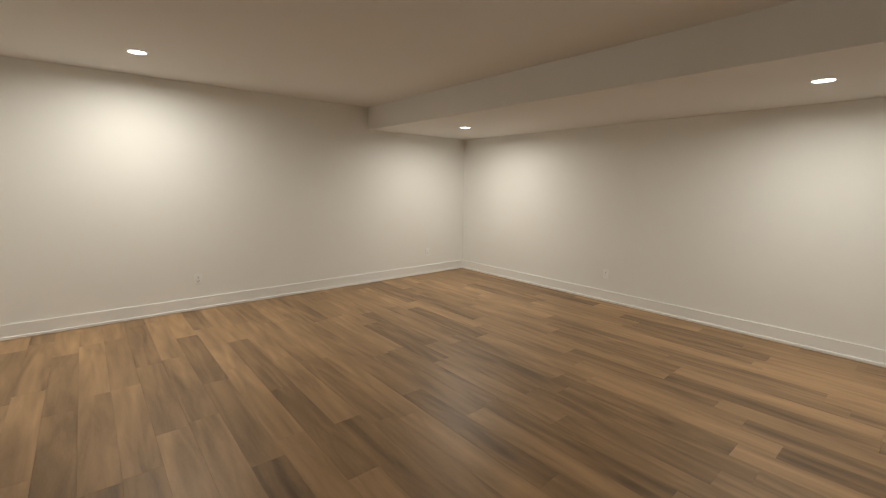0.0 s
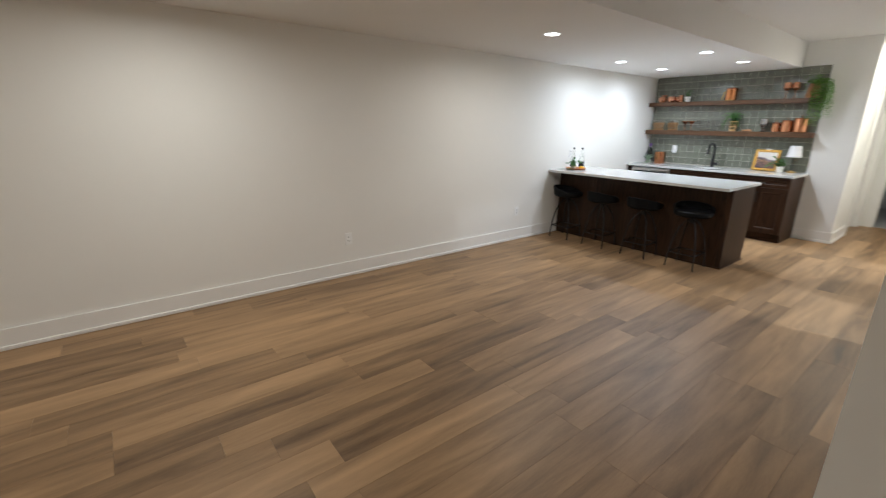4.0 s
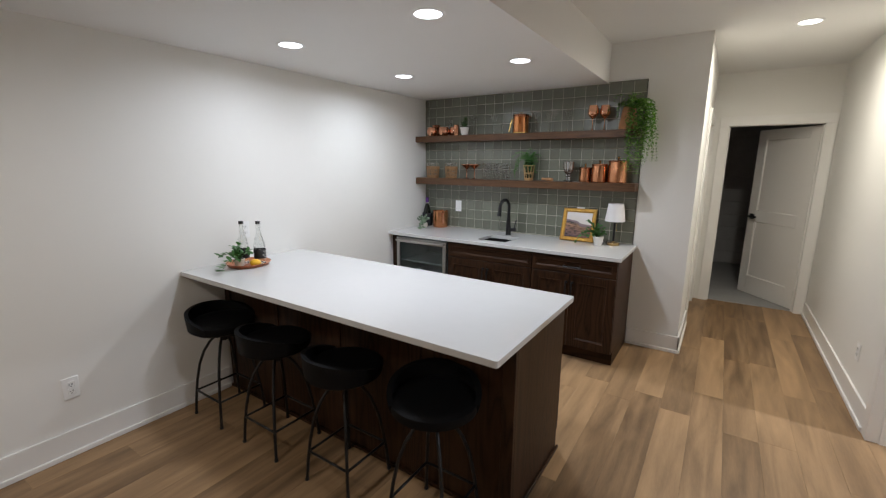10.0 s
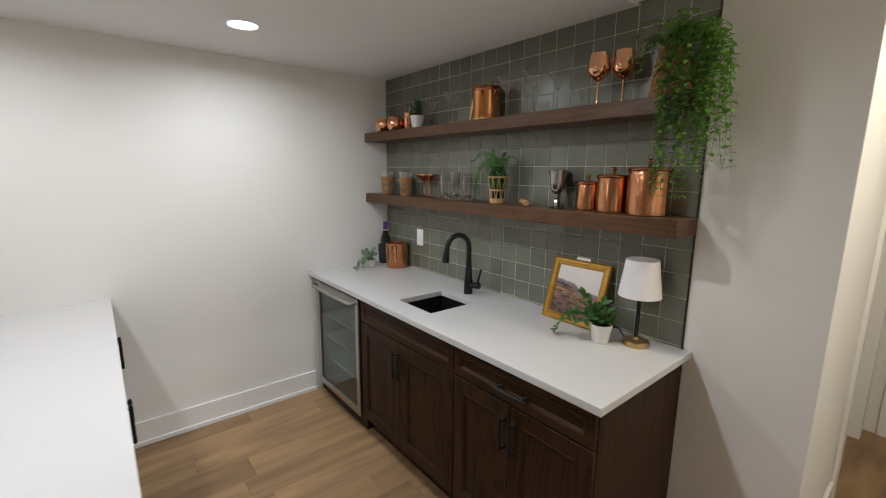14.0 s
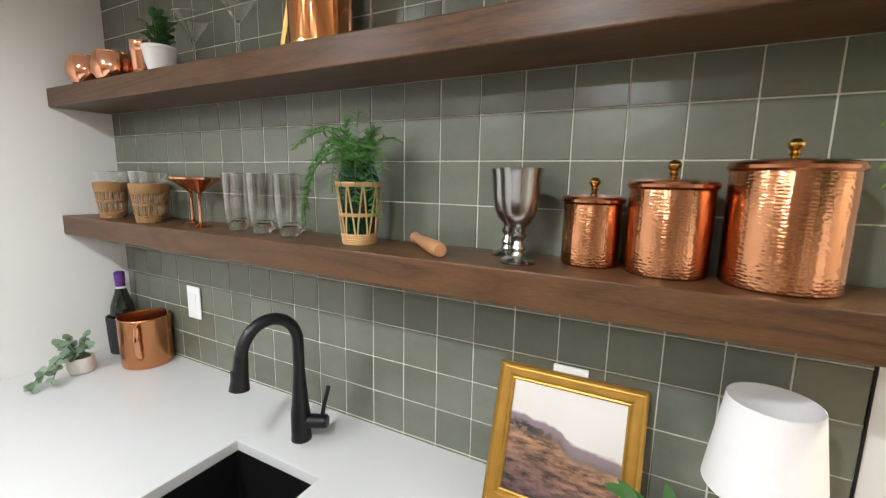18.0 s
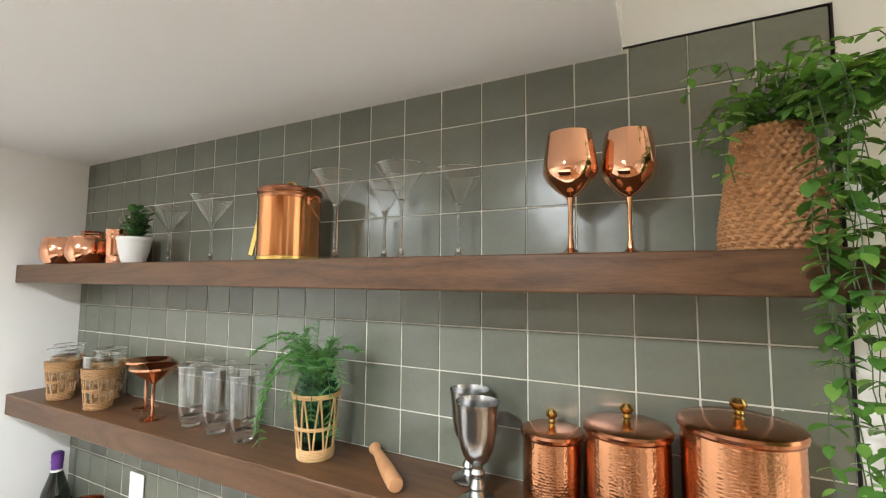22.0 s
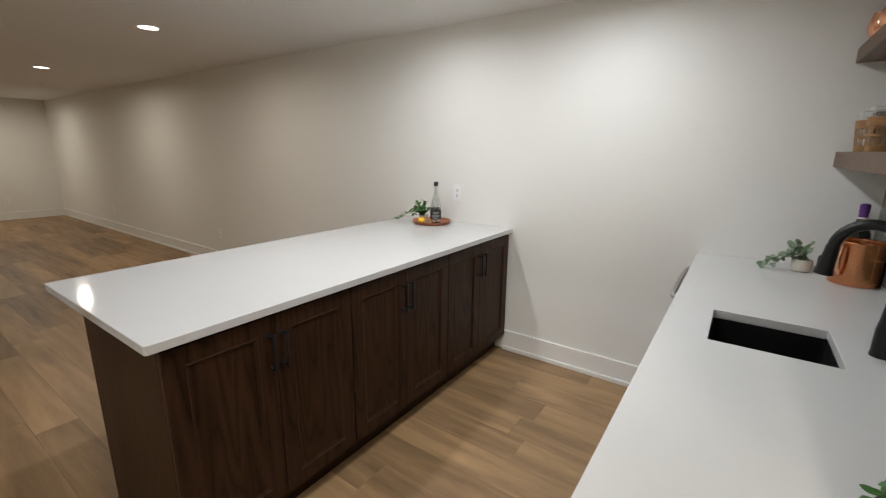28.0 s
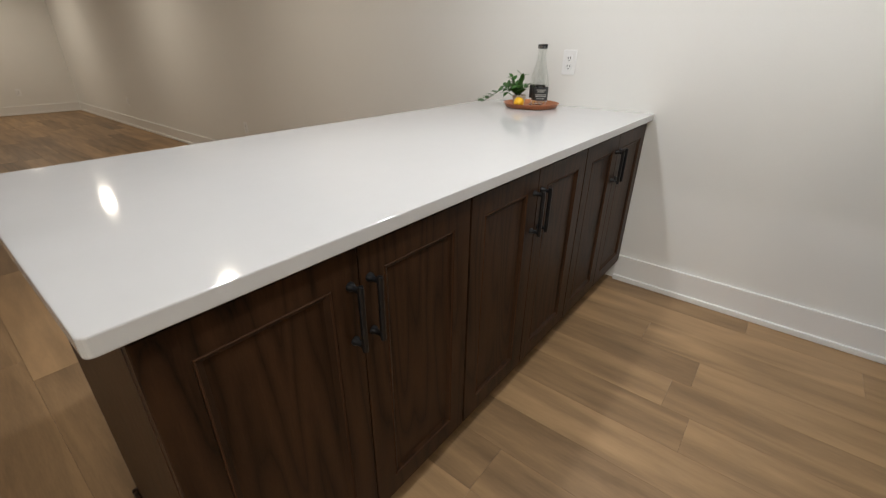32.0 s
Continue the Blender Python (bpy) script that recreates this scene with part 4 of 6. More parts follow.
BRASS_B = material("brushed_brass", (0.58, 0.40, 0.17), 0.33, 1.0, 0.08, 12, 0.03, 400)
PEWTER = material("pewter", (0.42, 0.42, 0.42), 0.22, 1.0, 0.10, 14, 0.03, 200)
GLASS = thin_glass("clear_glass", (0.982, 0.988, 0.984), 1.0, 0.05)
GLASS_RIM = thin_glass("glass_rim", (0.85, 0.87, 0.87), 1.0, 0.6)
SOLID_GLASS = clear("solid_glass", (0.98, 0.99, 0.99), 0.02, 1.5)
GREEN_GLASS = clear("green_glass", (0.10, 0.40, 0.27), 0.03, 1.45)
CERAMIC = material("white_ceramic", (0.78, 0.76, 0.72), 0.45, vary=0.03, scale=20, bump=0.05)
STONEWARE = material("speckled_stoneware", (0.66, 0.62, 0.55), 0.7, vary=0.12, scale=60, bump=0.15, bump_scale=200)
RATTAN_L = material("pale_rattan", (0.55, 0.34, 0.15), 0.55, vary=0.2, scale=45, bump=0.2, bump_scale=500)
RATTAN = material("natural_rattan", (0.37, 0.205, 0.085), 0.55, vary=0.22, scale=45, bump=0.2, bump_scale=500)
WEAVE = material("woven_seagrass", (0.42, 0.205, 0.085), 0.6, vary=0.3, scale=60, bump=0.25, bump_scale=600)
LEAF = foliage("leaf_green", (0.085, 0.21, 0.042), 0.26, 0.28)
LEAF_P = foliage("leaf_light", (0.17, 0.33, 0.065), 0.28, 0.25)
LEAF_D = foliage("leaf_deep", (0.055, 0.155, 0.042))
FERN = foliage("fern_green", (0.095, 0.25, 0.065), 0.5, 0.25)
EUCA = foliage("eucalyptus_leaf", (0.19, 0.27, 0.19), 0.5, 0.15)
STEMG = material("vine_stem", (0.045, 0.08, 0.02), 0.6, vary=0.2)
SOIL = material("dark_soil", (0.02, 0.014, 0.01), 0.95, vary=0.3, scale=80, bump=0.6, bump_scale=120)
BEECH = wood("beech", (0.40, 0.19, 0.085), (0.62, 0.34, 0.17), 0.5, 0, 9, 14, "object", 0.05, 0.1)
LEMON = material("lemon_skin", (0.85, 0.48, 0.02), 0.42, vary=0.06, scale=20, bump=0.3, bump_scale=250)
LABEL_K = material("black_label", (0.015, 0.015, 0.016), 0.5, vary=0.05)
LABEL_G = material("label_print", (0.32, 0.31, 0.29), 0.5, vary=0.05)
BOTTLE_G = material("dark_bottle_glass", (0.006, 0.010, 0.007), 0.06, vary=0.1, coat=0.5)
FOIL = material("purple_foil", (0.16, 0.06, 0.30), 0.3, 0.6, 0.15, 40, 0.1, 150)
LINEN = material("white_linen_shade", (0.82, 0.80, 0.80), 0.85, vary=0.02, scale=40, bump=0.15, bump_scale=900)
RNG = random.Random(21)


def shell(bm, outer, t, n=40, foot=0.0):
    """A vessel with a wall t thick, from the outer profile read upwards."""
    inner = [(max(r - t, 0.0), z) for r, z in outer if z > outer[0][1] + max(foot, t)]
    inner = [(0.0, outer[0][1] + max(foot, t) + 0.0005)] + [(max(inner[0][0], 0.001), outer[0][1] + max(foot, t) + 0.001)] + inner
    return lathe(bm, [(0.0, outer[0][1])] + outer + list(reversed(inner)), n)


def vessel(root, outer, base, name="glass"):
    """A blown glass: thin wall, thick base and a rounded rim."""
    bm = bmesh.new()
    lathe(bm, [(0.0, outer[0][1])] + outer, 40)
    lathe(bm, [(max(r - 0.0022, 0.001), z) for r, z in outer if z > outer[0][1] + base], 40)
    body = part(name, bm, GLASS, root)
    bm = bmesh.new()
    r, z = outer[-1]
    pts = [(r * math.cos(2 * math.pi * k / 40), r * math.sin(2 * math.pi * k / 40), z) for k in range(41)]
    tube(bm, pts, 0.0012, 6, False)
    part("rim", bm, GLASS_RIM, body)
    bm = bmesh.new()
    r = outer[1][0] - 0.002
    lathe(bm, [(0.0, outer[0][1] + 0.002), (r - 0.002, outer[0][1] + 0.002), (r, outer[0][1] + base * 0.6), (r - 0.003, outer[0][1] + base), (0.0, outer[0][1] + base * 0.8)], 32)
    part("thick_base", bm, SOLID_GLASS, body)


def leaf(bm, p, d, up, length, width, fold=0.18, droop=0.15):
    d = Vector(d).normalized()
    side = d.cross(Vector(up))
    if side.length < 1e-4:
        side = d.cross(Vector((1, 0, 0)))
    side.normalize()
    up = side.cross(d)
    p = Vector(p)
    mid, lt, rt = [], [], []
    for u, w in ((0.0, 0.03), (0.22, 0.75), (0.5, 1.0), (0.78, 0.68), (1.0, 0.02)):
        c = p + d * (length * u) - up * (droop * length * u * u)
        mid.append(bm.verts.new(c))
        lt.append(bm.verts.new(c + side * (width * w / 2) + up * (fold * width * w / 2)))
        rt.append(bm.verts.new(c - side * (width * w / 2) + up * (fold * width * w / 2)))
    for k in range(4):
        bm.faces.new((mid[k], mid[k + 1], lt[k + 1], lt[k])).smooth = True
        bm.faces.new((mid[k], rt[k], rt[k + 1], mid[k + 1])).smooth = True


def rand_dir(spread=1.0):
    return Vector((RNG.uniform(-1, 1), RNG.uniform(-1, 1), RNG.uniform(-spread, spread)))


# upright plates behind the frame
outlet(pose(3.274, WALL_S + 0.012, 1.161, 0, 0, 180), "white outlet plate on the green tile behind the picture")

# sink-side corner: eucalyptus, chiller with bottle, copper bucket
chiller = thing("wine_chiller", pose(4.985, -6.125, Z0), "matte black bottle chiller on the counter", "wine chiller")
bm = bmesh.new()
shell(bm, [(0.050, 0.0), (0.0525, 0.003), (0.0545, 0.05), (0.057, 0.142), (0.056, 0.145)], 0.006)
part("cylinder", bm, material("matte_black_clay", (0.018, 0.018, 0.019), 0.7, vary=0.15, scale=30, bump=0.1), chiller)
bottle = thing("sparkling_wine_bottle", pose(4.99, -6.128, Z0 + 0.0075), "dark sparkling wine bottle with purple foil in the chiller", "bottle")
bm = bmesh.new()
lathe(bm, [(0.0, 0.0), (0.040, 0.0), (0.042, 0.004), (0.042, 0.15), (0.038, 0.18), (0.022, 0.228), (0.0165, 0.25), (0.0, 0.25)], 36)
part("glass_body", bm, BOTTLE_G, bottle)
bm = bmesh.new()
lathe(bm, [(0.0175, 0.243), (0.0178, 0.248), (0.0165, 0.255), (0.0158, 0.258), (0.0, 0.258)], 28)
part("neck_band", bm, CERAMIC, bottle, "pale neck band")
bm = bmesh.new()
lathe(bm, [(0.0168, 0.252), (0.0165, 0.272), (0.0185, 0.280), (0.0172, 0.288), (0.0185, 0.297), (0.0178, 0.308), (0.012, 0.313), (0.0, 0.314)], 28)
part("foil_cap", bm, FOIL, bottle, "crinkled purple foil cap")

pail = thing("copper_pitcher", pose(4.795, -6.108, Z0), "hammered copper pitcher with a curled handle", "pitcher")
bm = bmesh.new()
shell(bm, [(0.077, 0.0), (0.081, 0.002), (0.082, 0.01), (0.084, 0.09), (0.0845, 0.174), (0.0855, 0.180), (0.084, 0.183)], 0.0025, 56)
part("body", bm, COPPER_P, pail)
bm = bmesh.new()
ang = radians(140)
dx, dy = math.cos(ang), math.sin(ang)
tube(bm, [(dx * 0.083, dy * 0.083, 0.168), (dx * 0.107, dy * 0.107, 0.163), (dx * 0.116, dy * 0.116, 0.125), (dx * 0.111, dy * 0.111, 0.076), (dx * 0.092, dy * 0.092, 0.049), (dx * 0.082, dy * 0.082, 0.046)], [0.008, 0.009, 0.010, 0.010, 0.008, 0.007], 10)
part("handle", bm, COPPER, pail, "smooth copper handle")

pot = thing("eucalyptus_plant", pose(4.905, -5.945, Z0), "small trailing eucalyptus in a speckled pot", "potted plant")
bm = bmesh.new()
shell(bm, [(0.026, 0.0), (0.036, 0.004), (0.042, 0.03), (0.039, 0.055), (0.037, 0.057)], 0.004, 32, 0.02)
part("pot", bm, STONEWARE, pot)
bm = bmesh.new()
lathe(bm, [(0.0, 0.047), (0.034, 0.046)], 24)
part("soil", bm, SOIL, pot)
leaves = bmesh.new()
for path in ([(0, 0, 0.05), (-0.02, 0.03, 0.085), (-0.035, 0.07, 0.08), (-0.04, 0.11, 0.05), (-0.05, 0.14, 0.02), (-0.055, 0.16, 0.012)],
             [(0, 0, 0.05), (0.01, 0.015, 0.10), (0.02, 0.02, 0.13)], [(0, 0, 0.05), (-0.01, -0.01, 0.10), (-0.015, -0.02, 0.135)],
             [(0, 0, 0.05), (0.03, 0.01, 0.085), (0.055, 0.03, 0.095)], [(0, 0, 0.05), (-0.03, 0.0, 0.09), (-0.05, -0.01, 0.10)],
             [(0, 0, 0.05), (-0.02, 0.05, 0.075), (-0.05, 0.085, 0.05), (-0.075, 0.11, 0.02)], [(0, 0, 0.05), (0.01, 0.03, 0.10), (0.02, 0.05, 0.115)]):
    stem = bmesh.new()
    tube(stem, path, 0.0014, 5)
    part("stem", stem, STEMG, pot)
    for a, b in zip(path, path[1:]):
        for u in (0.2, 0.5, 0.85):
            p = Vector(a).lerp(Vector(b), u)
            for s in (-1, 1):
                d = (Vector(b) - Vector(a)).normalized() * 0.3 + rand_dir(0.6) * 0.7 + Vector((s * 0.5, 0, 0.1))
                p2 = Vector((p.x, p.y, max(p.z, 0.012)))
                d.z = max(d.z, -0.05) if p2.z < 0.03 else d.z
                leaf(leaves, p2, d, (-0.55, 0.6, 0.6), RNG.uniform(0.021, 0.031), RNG.uniform(0.019, 0.027), 0.1, 0.0)
part("foliage", leaves, EUCA, pot, "round grey-green leaves")


# ---- picture ----
def painting():
    m = bpy.data.materials.new("painted_landscape")
    m.use_nodes = True
    n, l = m.node_tree.nodes, m.node_tree.links
    b = n["Principled BSDF"]
    b.inputs["Roughness"].default_value = 0.6
    tc, sep = n.new("ShaderNodeTexCoord"), n.new("ShaderNodeSeparateXYZ")
    l.new(tc.outputs["Object"], sep.inputs[0])
    hill, fine = n.new("ShaderNodeTexNoise"), n.new("ShaderNodeTexNoise")
    hill.noise_dimensions = "1D"
    hill.inputs["Scale"].default_value, hill.inputs["Detail"].default_value = 9.0, 3
    fine.inputs["Scale"].default_value, fine.inputs["Detail"].default_value = 55, 4
    mp = n.new("ShaderNodeMapping")
    mp.inputs["Scale"].default_value = (0.35, 1, 1.6)
    l.new(tc.outputs["Object"], mp.inputs[0]), l.new(mp.outputs[0], fine.inputs["Vector"])
    l.new(sep.outputs["X"], hill.inputs["W"])
    a, c, e = n.new("ShaderNodeMath"), n.new("ShaderNodeMath"), n.new("ShaderNodeMath")
    a.operation = c.operation = e.operation = "MULTIPLY_ADD"
    a.inputs[1].default_value = -0.055
    l.new(hill.outputs["Fac"], a.inputs[0]), l.new(sep.outputs["Z"], a.inputs[2])
    c.inputs[1].default_value = -0.19
    l.new(sep.outputs["X"], c.inputs[0]), l.new(a.outputs[0], c.inputs[2])
    e.inputs[1].default_value = 0.016
    l.new(fine.outputs["Fac"], e.inputs[0]), l.new(c.outputs[0], e.inputs[2])
    rng = n.new("ShaderNodeMapRange")
    rng.inputs["From Min"].default_value, rng.inputs["From Max"].default_value = -0.135, 0.105
    l.new(e.outputs[0], rng.inputs["Value"])
    ramp = n.new("ShaderNodeValToRGB")
    ramp.color_ramp.elements[0].position, ramp.color_ramp.elements[0].color = 0.0, (0.09, 0.05, 0.045, 1)
    ramp.color_ramp.elements[1].position, ramp.color_ramp.elements[1].color = 0.22, (0.16, 0.085, 0.06, 1)
    for pos, col in ((0.36, (0.22, 0.11, 0.06)), (0.46, (0.27, 0.15, 0.085)), (0.49, (0.17, 0.115, 0.10)), (0.52, (0.21, 0.15, 0.16)), (0.575, (0.25, 0.18, 0.20)), (0.60, (0.68, 0.63, 0.58)), (0.9, (0.74, 0.70, 0.66))):
        el = ramp.color_ramp.elements.new(pos)
        el.color = (*col, 1)
    # dark clumps of trees on one slope and shrubs in the foreground
    clump, side, mask, trees = n.new("ShaderNodeTexNoise"), n.new("ShaderNodeMapRange"), n.new("ShaderNodeMath"), n.new("ShaderNodeMix")
    clump.inputs["Scale"].default_value, clump.inputs["Detail"].default_value = 70, 3
    l.new(tc.outputs["Object"], clump.inputs["Vector"])
    band = n.new("ShaderNodeValToRGB")
    band.color_ramp.elements[0].position, band.color_ramp.elements[0].color = 0.42, (0, 0, 0, 1)
    band.color_ramp.elements[1].position, band.color_ramp.elements[1].color = 0.47, (1, 1, 1, 1)
    for pos, v in ((0.52, 1.0), (0.545, 0.0)):
        band.color_ramp.elements.new(pos).color = (v, v, v, 1)
    l.new(rng.outputs[0], band.inputs[0])
    side.inputs["From Min"].default_value, side.inputs["From Max"].default_value = -0.01, 0.07
    l.new(sep.outputs["X"], side.inputs["Value"])
    cut = n.new("ShaderNodeMapRange")
    cut.inputs["From Min"].default_value, cut.inputs["From Max"].default_value = 0.42, 0.50
    l.new(clump.outputs["Fac"], cut.inputs["Value"])
    mask.operation = "MULTIPLY"
    both = n.new("ShaderNodeMath")
    both.operation = "MULTIPLY"
    l.new(band.outputs[0], mask.inputs[0]), l.new(side.outputs[0], mask.inputs[1])
    l.new(mask.outputs[0], both.inputs[0]), l.new(cut.outputs[0], both.inputs[1])
    trees.data_type = "RGBA"
    trees.inputs[7].default_value = (0.035, 0.028, 0.028, 1)
    # loose brush strokes that lighten and darken the field, none in the sky
    strokes, amount, ground, dabs = n.new("ShaderNodeTexNoise"), n.new("ShaderNodeMapRange"), n.new("ShaderNodeMapRange"), n.new("ShaderNodeMix")
    wide = n.new("ShaderNodeMapping")
    wide.inputs["Scale"].default_value, wide.inputs["Rotation"].default_value = (0.4, 1, 1.5), (0, -0.35, 0)
    strokes.inputs["Scale"].default_value, strokes.inputs["Detail"].default_value, strokes.inputs["Roughness"].default_value = 60, 6, 0.7
    l.new(tc.outputs["Object"], wide.inputs[0]), l.new(wide.outputs[0], strokes.inputs["Vector"])
    amount.inputs["From Min"].default_value, amount.inputs["From Max"].default_value = 0.35, 0.66
    amount.inputs["To Min"].default_value, amount.inputs["To Max"].default_value = 0.0, 1.0
    l.new(strokes.outputs["Fac"], amount.inputs["Value"])
    ground.inputs["From Min"].default_value, ground.inputs["From Max"].default_value = 0.50, 0.42
    l.new(rng.outputs[0], ground.inputs["Value"])
    dabs.data_type, dabs.blend_type = "RGBA", "OVERLAY"
    l.new(ground.outputs[0], dabs.inputs[0]), l.new(ramp.outputs[0], dabs.inputs[6]), l.new(amount.outputs[0], dabs.inputs[7])
    l.new(both.outputs[0], trees.inputs[0]), l.new(dabs.outputs[2], trees.inputs[6]), l.new(trees.outputs[2], b.inputs["Base Color"])
    l.new(rng.outputs[0], ramp.inputs[0])
    return m


GILT = material("gilt_frame", (0.46, 0.26, 0.055), 0.38, 0.85, 0.2, 30, 0.15, 250)
FW, FH = 0.305, 0.305
lean = math.degrees(math.asin(0.093 / FH))
picture = thing("framed_painting", pose(3.272, -6.088, Z0, lean, 0, 0), "small gilt-framed landscape painting leaning on the tile", "picture")
bm = bmesh.new()
prof = [(0.0, 0.0), (0.0, 0.014), (0.004, 0.017), (0.009, 0.014), (0.012, 0.0145), (0.026, 0.0125), (0.030, 0.009), (0.033, 0.010), (0.036, 0.008), (0.036, 0.003)]
corners = [(-1, 0), (1, 0), (1, 1), (-1, 1)]
rings = []
for cx, cz in corners:
    ring = []
    for inset, out in prof:
        ring.append(bm.verts.new((cx * (FW / 2 - inset), out, inset if cz == 0 else FH - inset)))
    rings.append(ring)
for k in range(4):
    a, b = rings[k], rings[(k + 1) % 4]
    for i in range(len(prof) - 1):
        bm.faces.new((a[i], b[i], b[i + 1], a[i + 1]))
bmesh.ops.recalc_face_normals(bm, faces=bm.faces[:])
part("gilt_frame", bm, GILT, picture, "ribbed gilt frame", smooth=0)
bm = bmesh.new()
for k in range(64):
    u = -FW / 2 + 0.016 + (FW - 0.032) * (k + 0.5) / 64
    for z in (0.019, FH - 0.019):
        box(bm, u - 0.0013, u + 0.0013, 0.0115, 0.0149, z - 0.0045, z + 0.0045)
    v = 0.016 + (FH - 0.032) * (k + 0.5) / 64
    for x in (-FW / 2 + 0.019, FW / 2 - 0.019):
        box(bm, x - 0.0045, x + 0.0045, 0.0115, 0.0149, v - 0.0013, v + 0.0013)
part("frame_ribs", bm, GILT, picture, smooth=0)
bm = bmesh.new()
box(bm, -FW / 2 + 0.034, FW / 2 - 0.034, 0.001, 0.005, -FH / 2 + 0.034, FH / 2 - 0.034)
part("canvas", bm, painting(), picture, "muted hills under a pale sky", at=pose(0, 0, FH / 2))
bm = bmesh.new()
box(bm, -FW / 2 + 0.006, FW / 2 - 0.006, -0.004, 0.001, 0.006, FH - 0.006)
part("backing_board", bm, BEECH, picture)

# ---- plant by the lamp ----
pot = thing("potted_plant", pose(3.056, -5.998, Z0), "leafy green plant in a small white ceramic pot", "potted plant")
bm = bmesh.new()
shell(bm, [(0.030, 0.0), (0.033, 0.002), (0.039, 0.035), (0.0455, 0.068), (0.046, 0.077), (0.0445, 0.080)], 0.004, 36, 0.02)
part("pot", bm, CERAMIC, pot)
bm = bmesh.new()
lathe(bm, [(0.0, 0.070), (0.041, 0.069)], 24)
part("soil", bm, SOIL, pot)
leaves = bmesh.new()
SPRIGS = [([(0, 0, 0.07), (0.02, 0.02, 0.13), (0.05, 0.03, 0.18), (0.075, 0.03, 0.205)], 1.0),
          ([(0, 0, 0.07), (0.03, 0.025, 0.125), (0.085, 0.05, 0.135), (0.12, 0.065, 0.115), (0.145, 0.075, 0.075), (0.165, 0.085, 0.03), (0.175, 0.09, 0.012)], 0.62),
          ([(0, 0, 0.07), (0.04, 0.03, 0.115), (0.085, 0.06, 0.115), (0.115, 0.08, 0.085)], 0.8),
          ([(0, 0, 0.07), (0.01, -0.015, 0.12), (0.015, -0.025, 0.16)], 1.1), ([(0, 0, 0.07), (0.01, 0.04, 0.11), (0.005, 0.065, 0.115)], 1.0),
          ([(0, 0, 0.07), (0.045, 0.0, 0.12), (0.08, -0.01, 0.14)], 1.0), ([(0, 0, 0.07), (-0.015, 0.01, 0.12), (-0.03, 0.01, 0.15)], 1.0),
          ([(0, 0, 0.07), (0.035, 0.045, 0.10), (0.06, 0.075, 0.09)], 0.9), ([(0, 0, 0.07), (0.03, 0.01, 0.135), (0.045, 0.02, 0.165)], 1.1), ([(0, 0, 0.07), (-0.02, -0.02, 0.10), (-0.05, -0.02, 0.11)], 0.9)]
for path, size in SPRIGS:
    stem = bmesh.new()
    tube(stem, path, 0.0013, 5)
    part("stem", stem, STEMG, pot)
    for i, (a, b) in enumerate(zip(path, path[1:])):
        for u in (0.3, 0.65, 1.0):
            for s in (-1, 1):
                p = Vector(a).lerp(Vector(b), u + RNG.uniform(-0.15, 0.0))
                if RNG.random() < 0.25 and i:
                    continue
                d = (Vector(b) - Vector(a)).normalized() * 0.5 + rand_dir(0.5) * 0.75 + Vector((-0.45 * s, s * 0.5, 0.15))
                if p.z < 0.05:
                    d.z = abs(d.z) * 0.3 + 0.05
                grow = size * RNG.uniform(0.8, 1.15)
                leaf(leaves, p, d, (-0.35, 0.45, 0.8), 0.042 * grow, 0.0205 * grow, 0.22, 0.18 if p.z > 0.06 else 0.0)
part("foliage", leaves, LEAF_D, pot, "pointed deep green leaves")

# ---- table lamp ----
lamp = thing("table_lamp", pose(2.948, -6.088, Z0), "small table lamp with a white shade and brass foot, unlit", "lamp")
bm = bmesh.new()
lathe(bm, [(0.0, 0.0), (0.050, 0.0), (0.052, 0.002), (0.052, 0.018), (0.050, 0.021), (0.016, 0.0215), (0.012, 0.024), (0.009, 0.034), (0.0, 0.034)], 48)
part("foot", bm, BRASS_B, lamp, "round brushed brass foot")
bm = bmesh.new()
tube(bm, [(0, 0, 0.032), (0, 0, 0.218)], 0.0085, 16)
part("stem", bm, BLACKM, lamp, "black stem")
bm = bmesh.new()
tube(bm, [(0, 0, 0.218), (0, 0, 0.25)], 0.013, 16)
lathe(bm, [(0.0, 0.25), (0.018, 0.262), (0.026, 0.285), (0.022, 0.308), (0.0, 0.318)], 24)
part("bulb", bm, CERAMIC, lamp, "white bulb, unlit")
bm = bmesh.new()
lathe(bm, [(0.0838, 0.212), (0.063, 0.364), (0.0617, 0.364), (0.0826, 0.212)], 56, close=True)
shade = part("shade", bm, LINEN, lamp, "white fabric drum shade")
bm = bmesh.new()
for k in range(3):
    a = radians(120 * k + 20)
    tube(bm, [(0.012 * math.cos(a), 0.012 * math.sin(a), 0.228), (0.0805 * math.cos(a), 0.0805 * math.sin(a), 0.221)], 0.0012, 6)
part("shade_carrier", bm, BRASS, shade)
bm = bmesh.new()
tube(bm, [(-0.02, 0.012, 0.21), (-0.021, 0.012, 0.135)], 0.0008, 6)
lathe(bm, [(0.0, 0.122), (0.004, 0.126), (0.0045, 0.132), (0.0, 0.137)], 12, -0.021, 0.012)
part("pull_chain", bm, BRASS, lamp, "brass pull chain")
bm = bmesh.new()
tube(bm, [(0.045, -0.02, 0.006), (0.075, -0.035, 0.012), (0.10, -0.05, 0.03), (0.13, -0.065, 0.022), (0.19, -0.080, 0.005), (0.28, -0.083, 0.004)], 0.0028, 8)
part("cord", bm, BLACKM, lamp, "black cord")


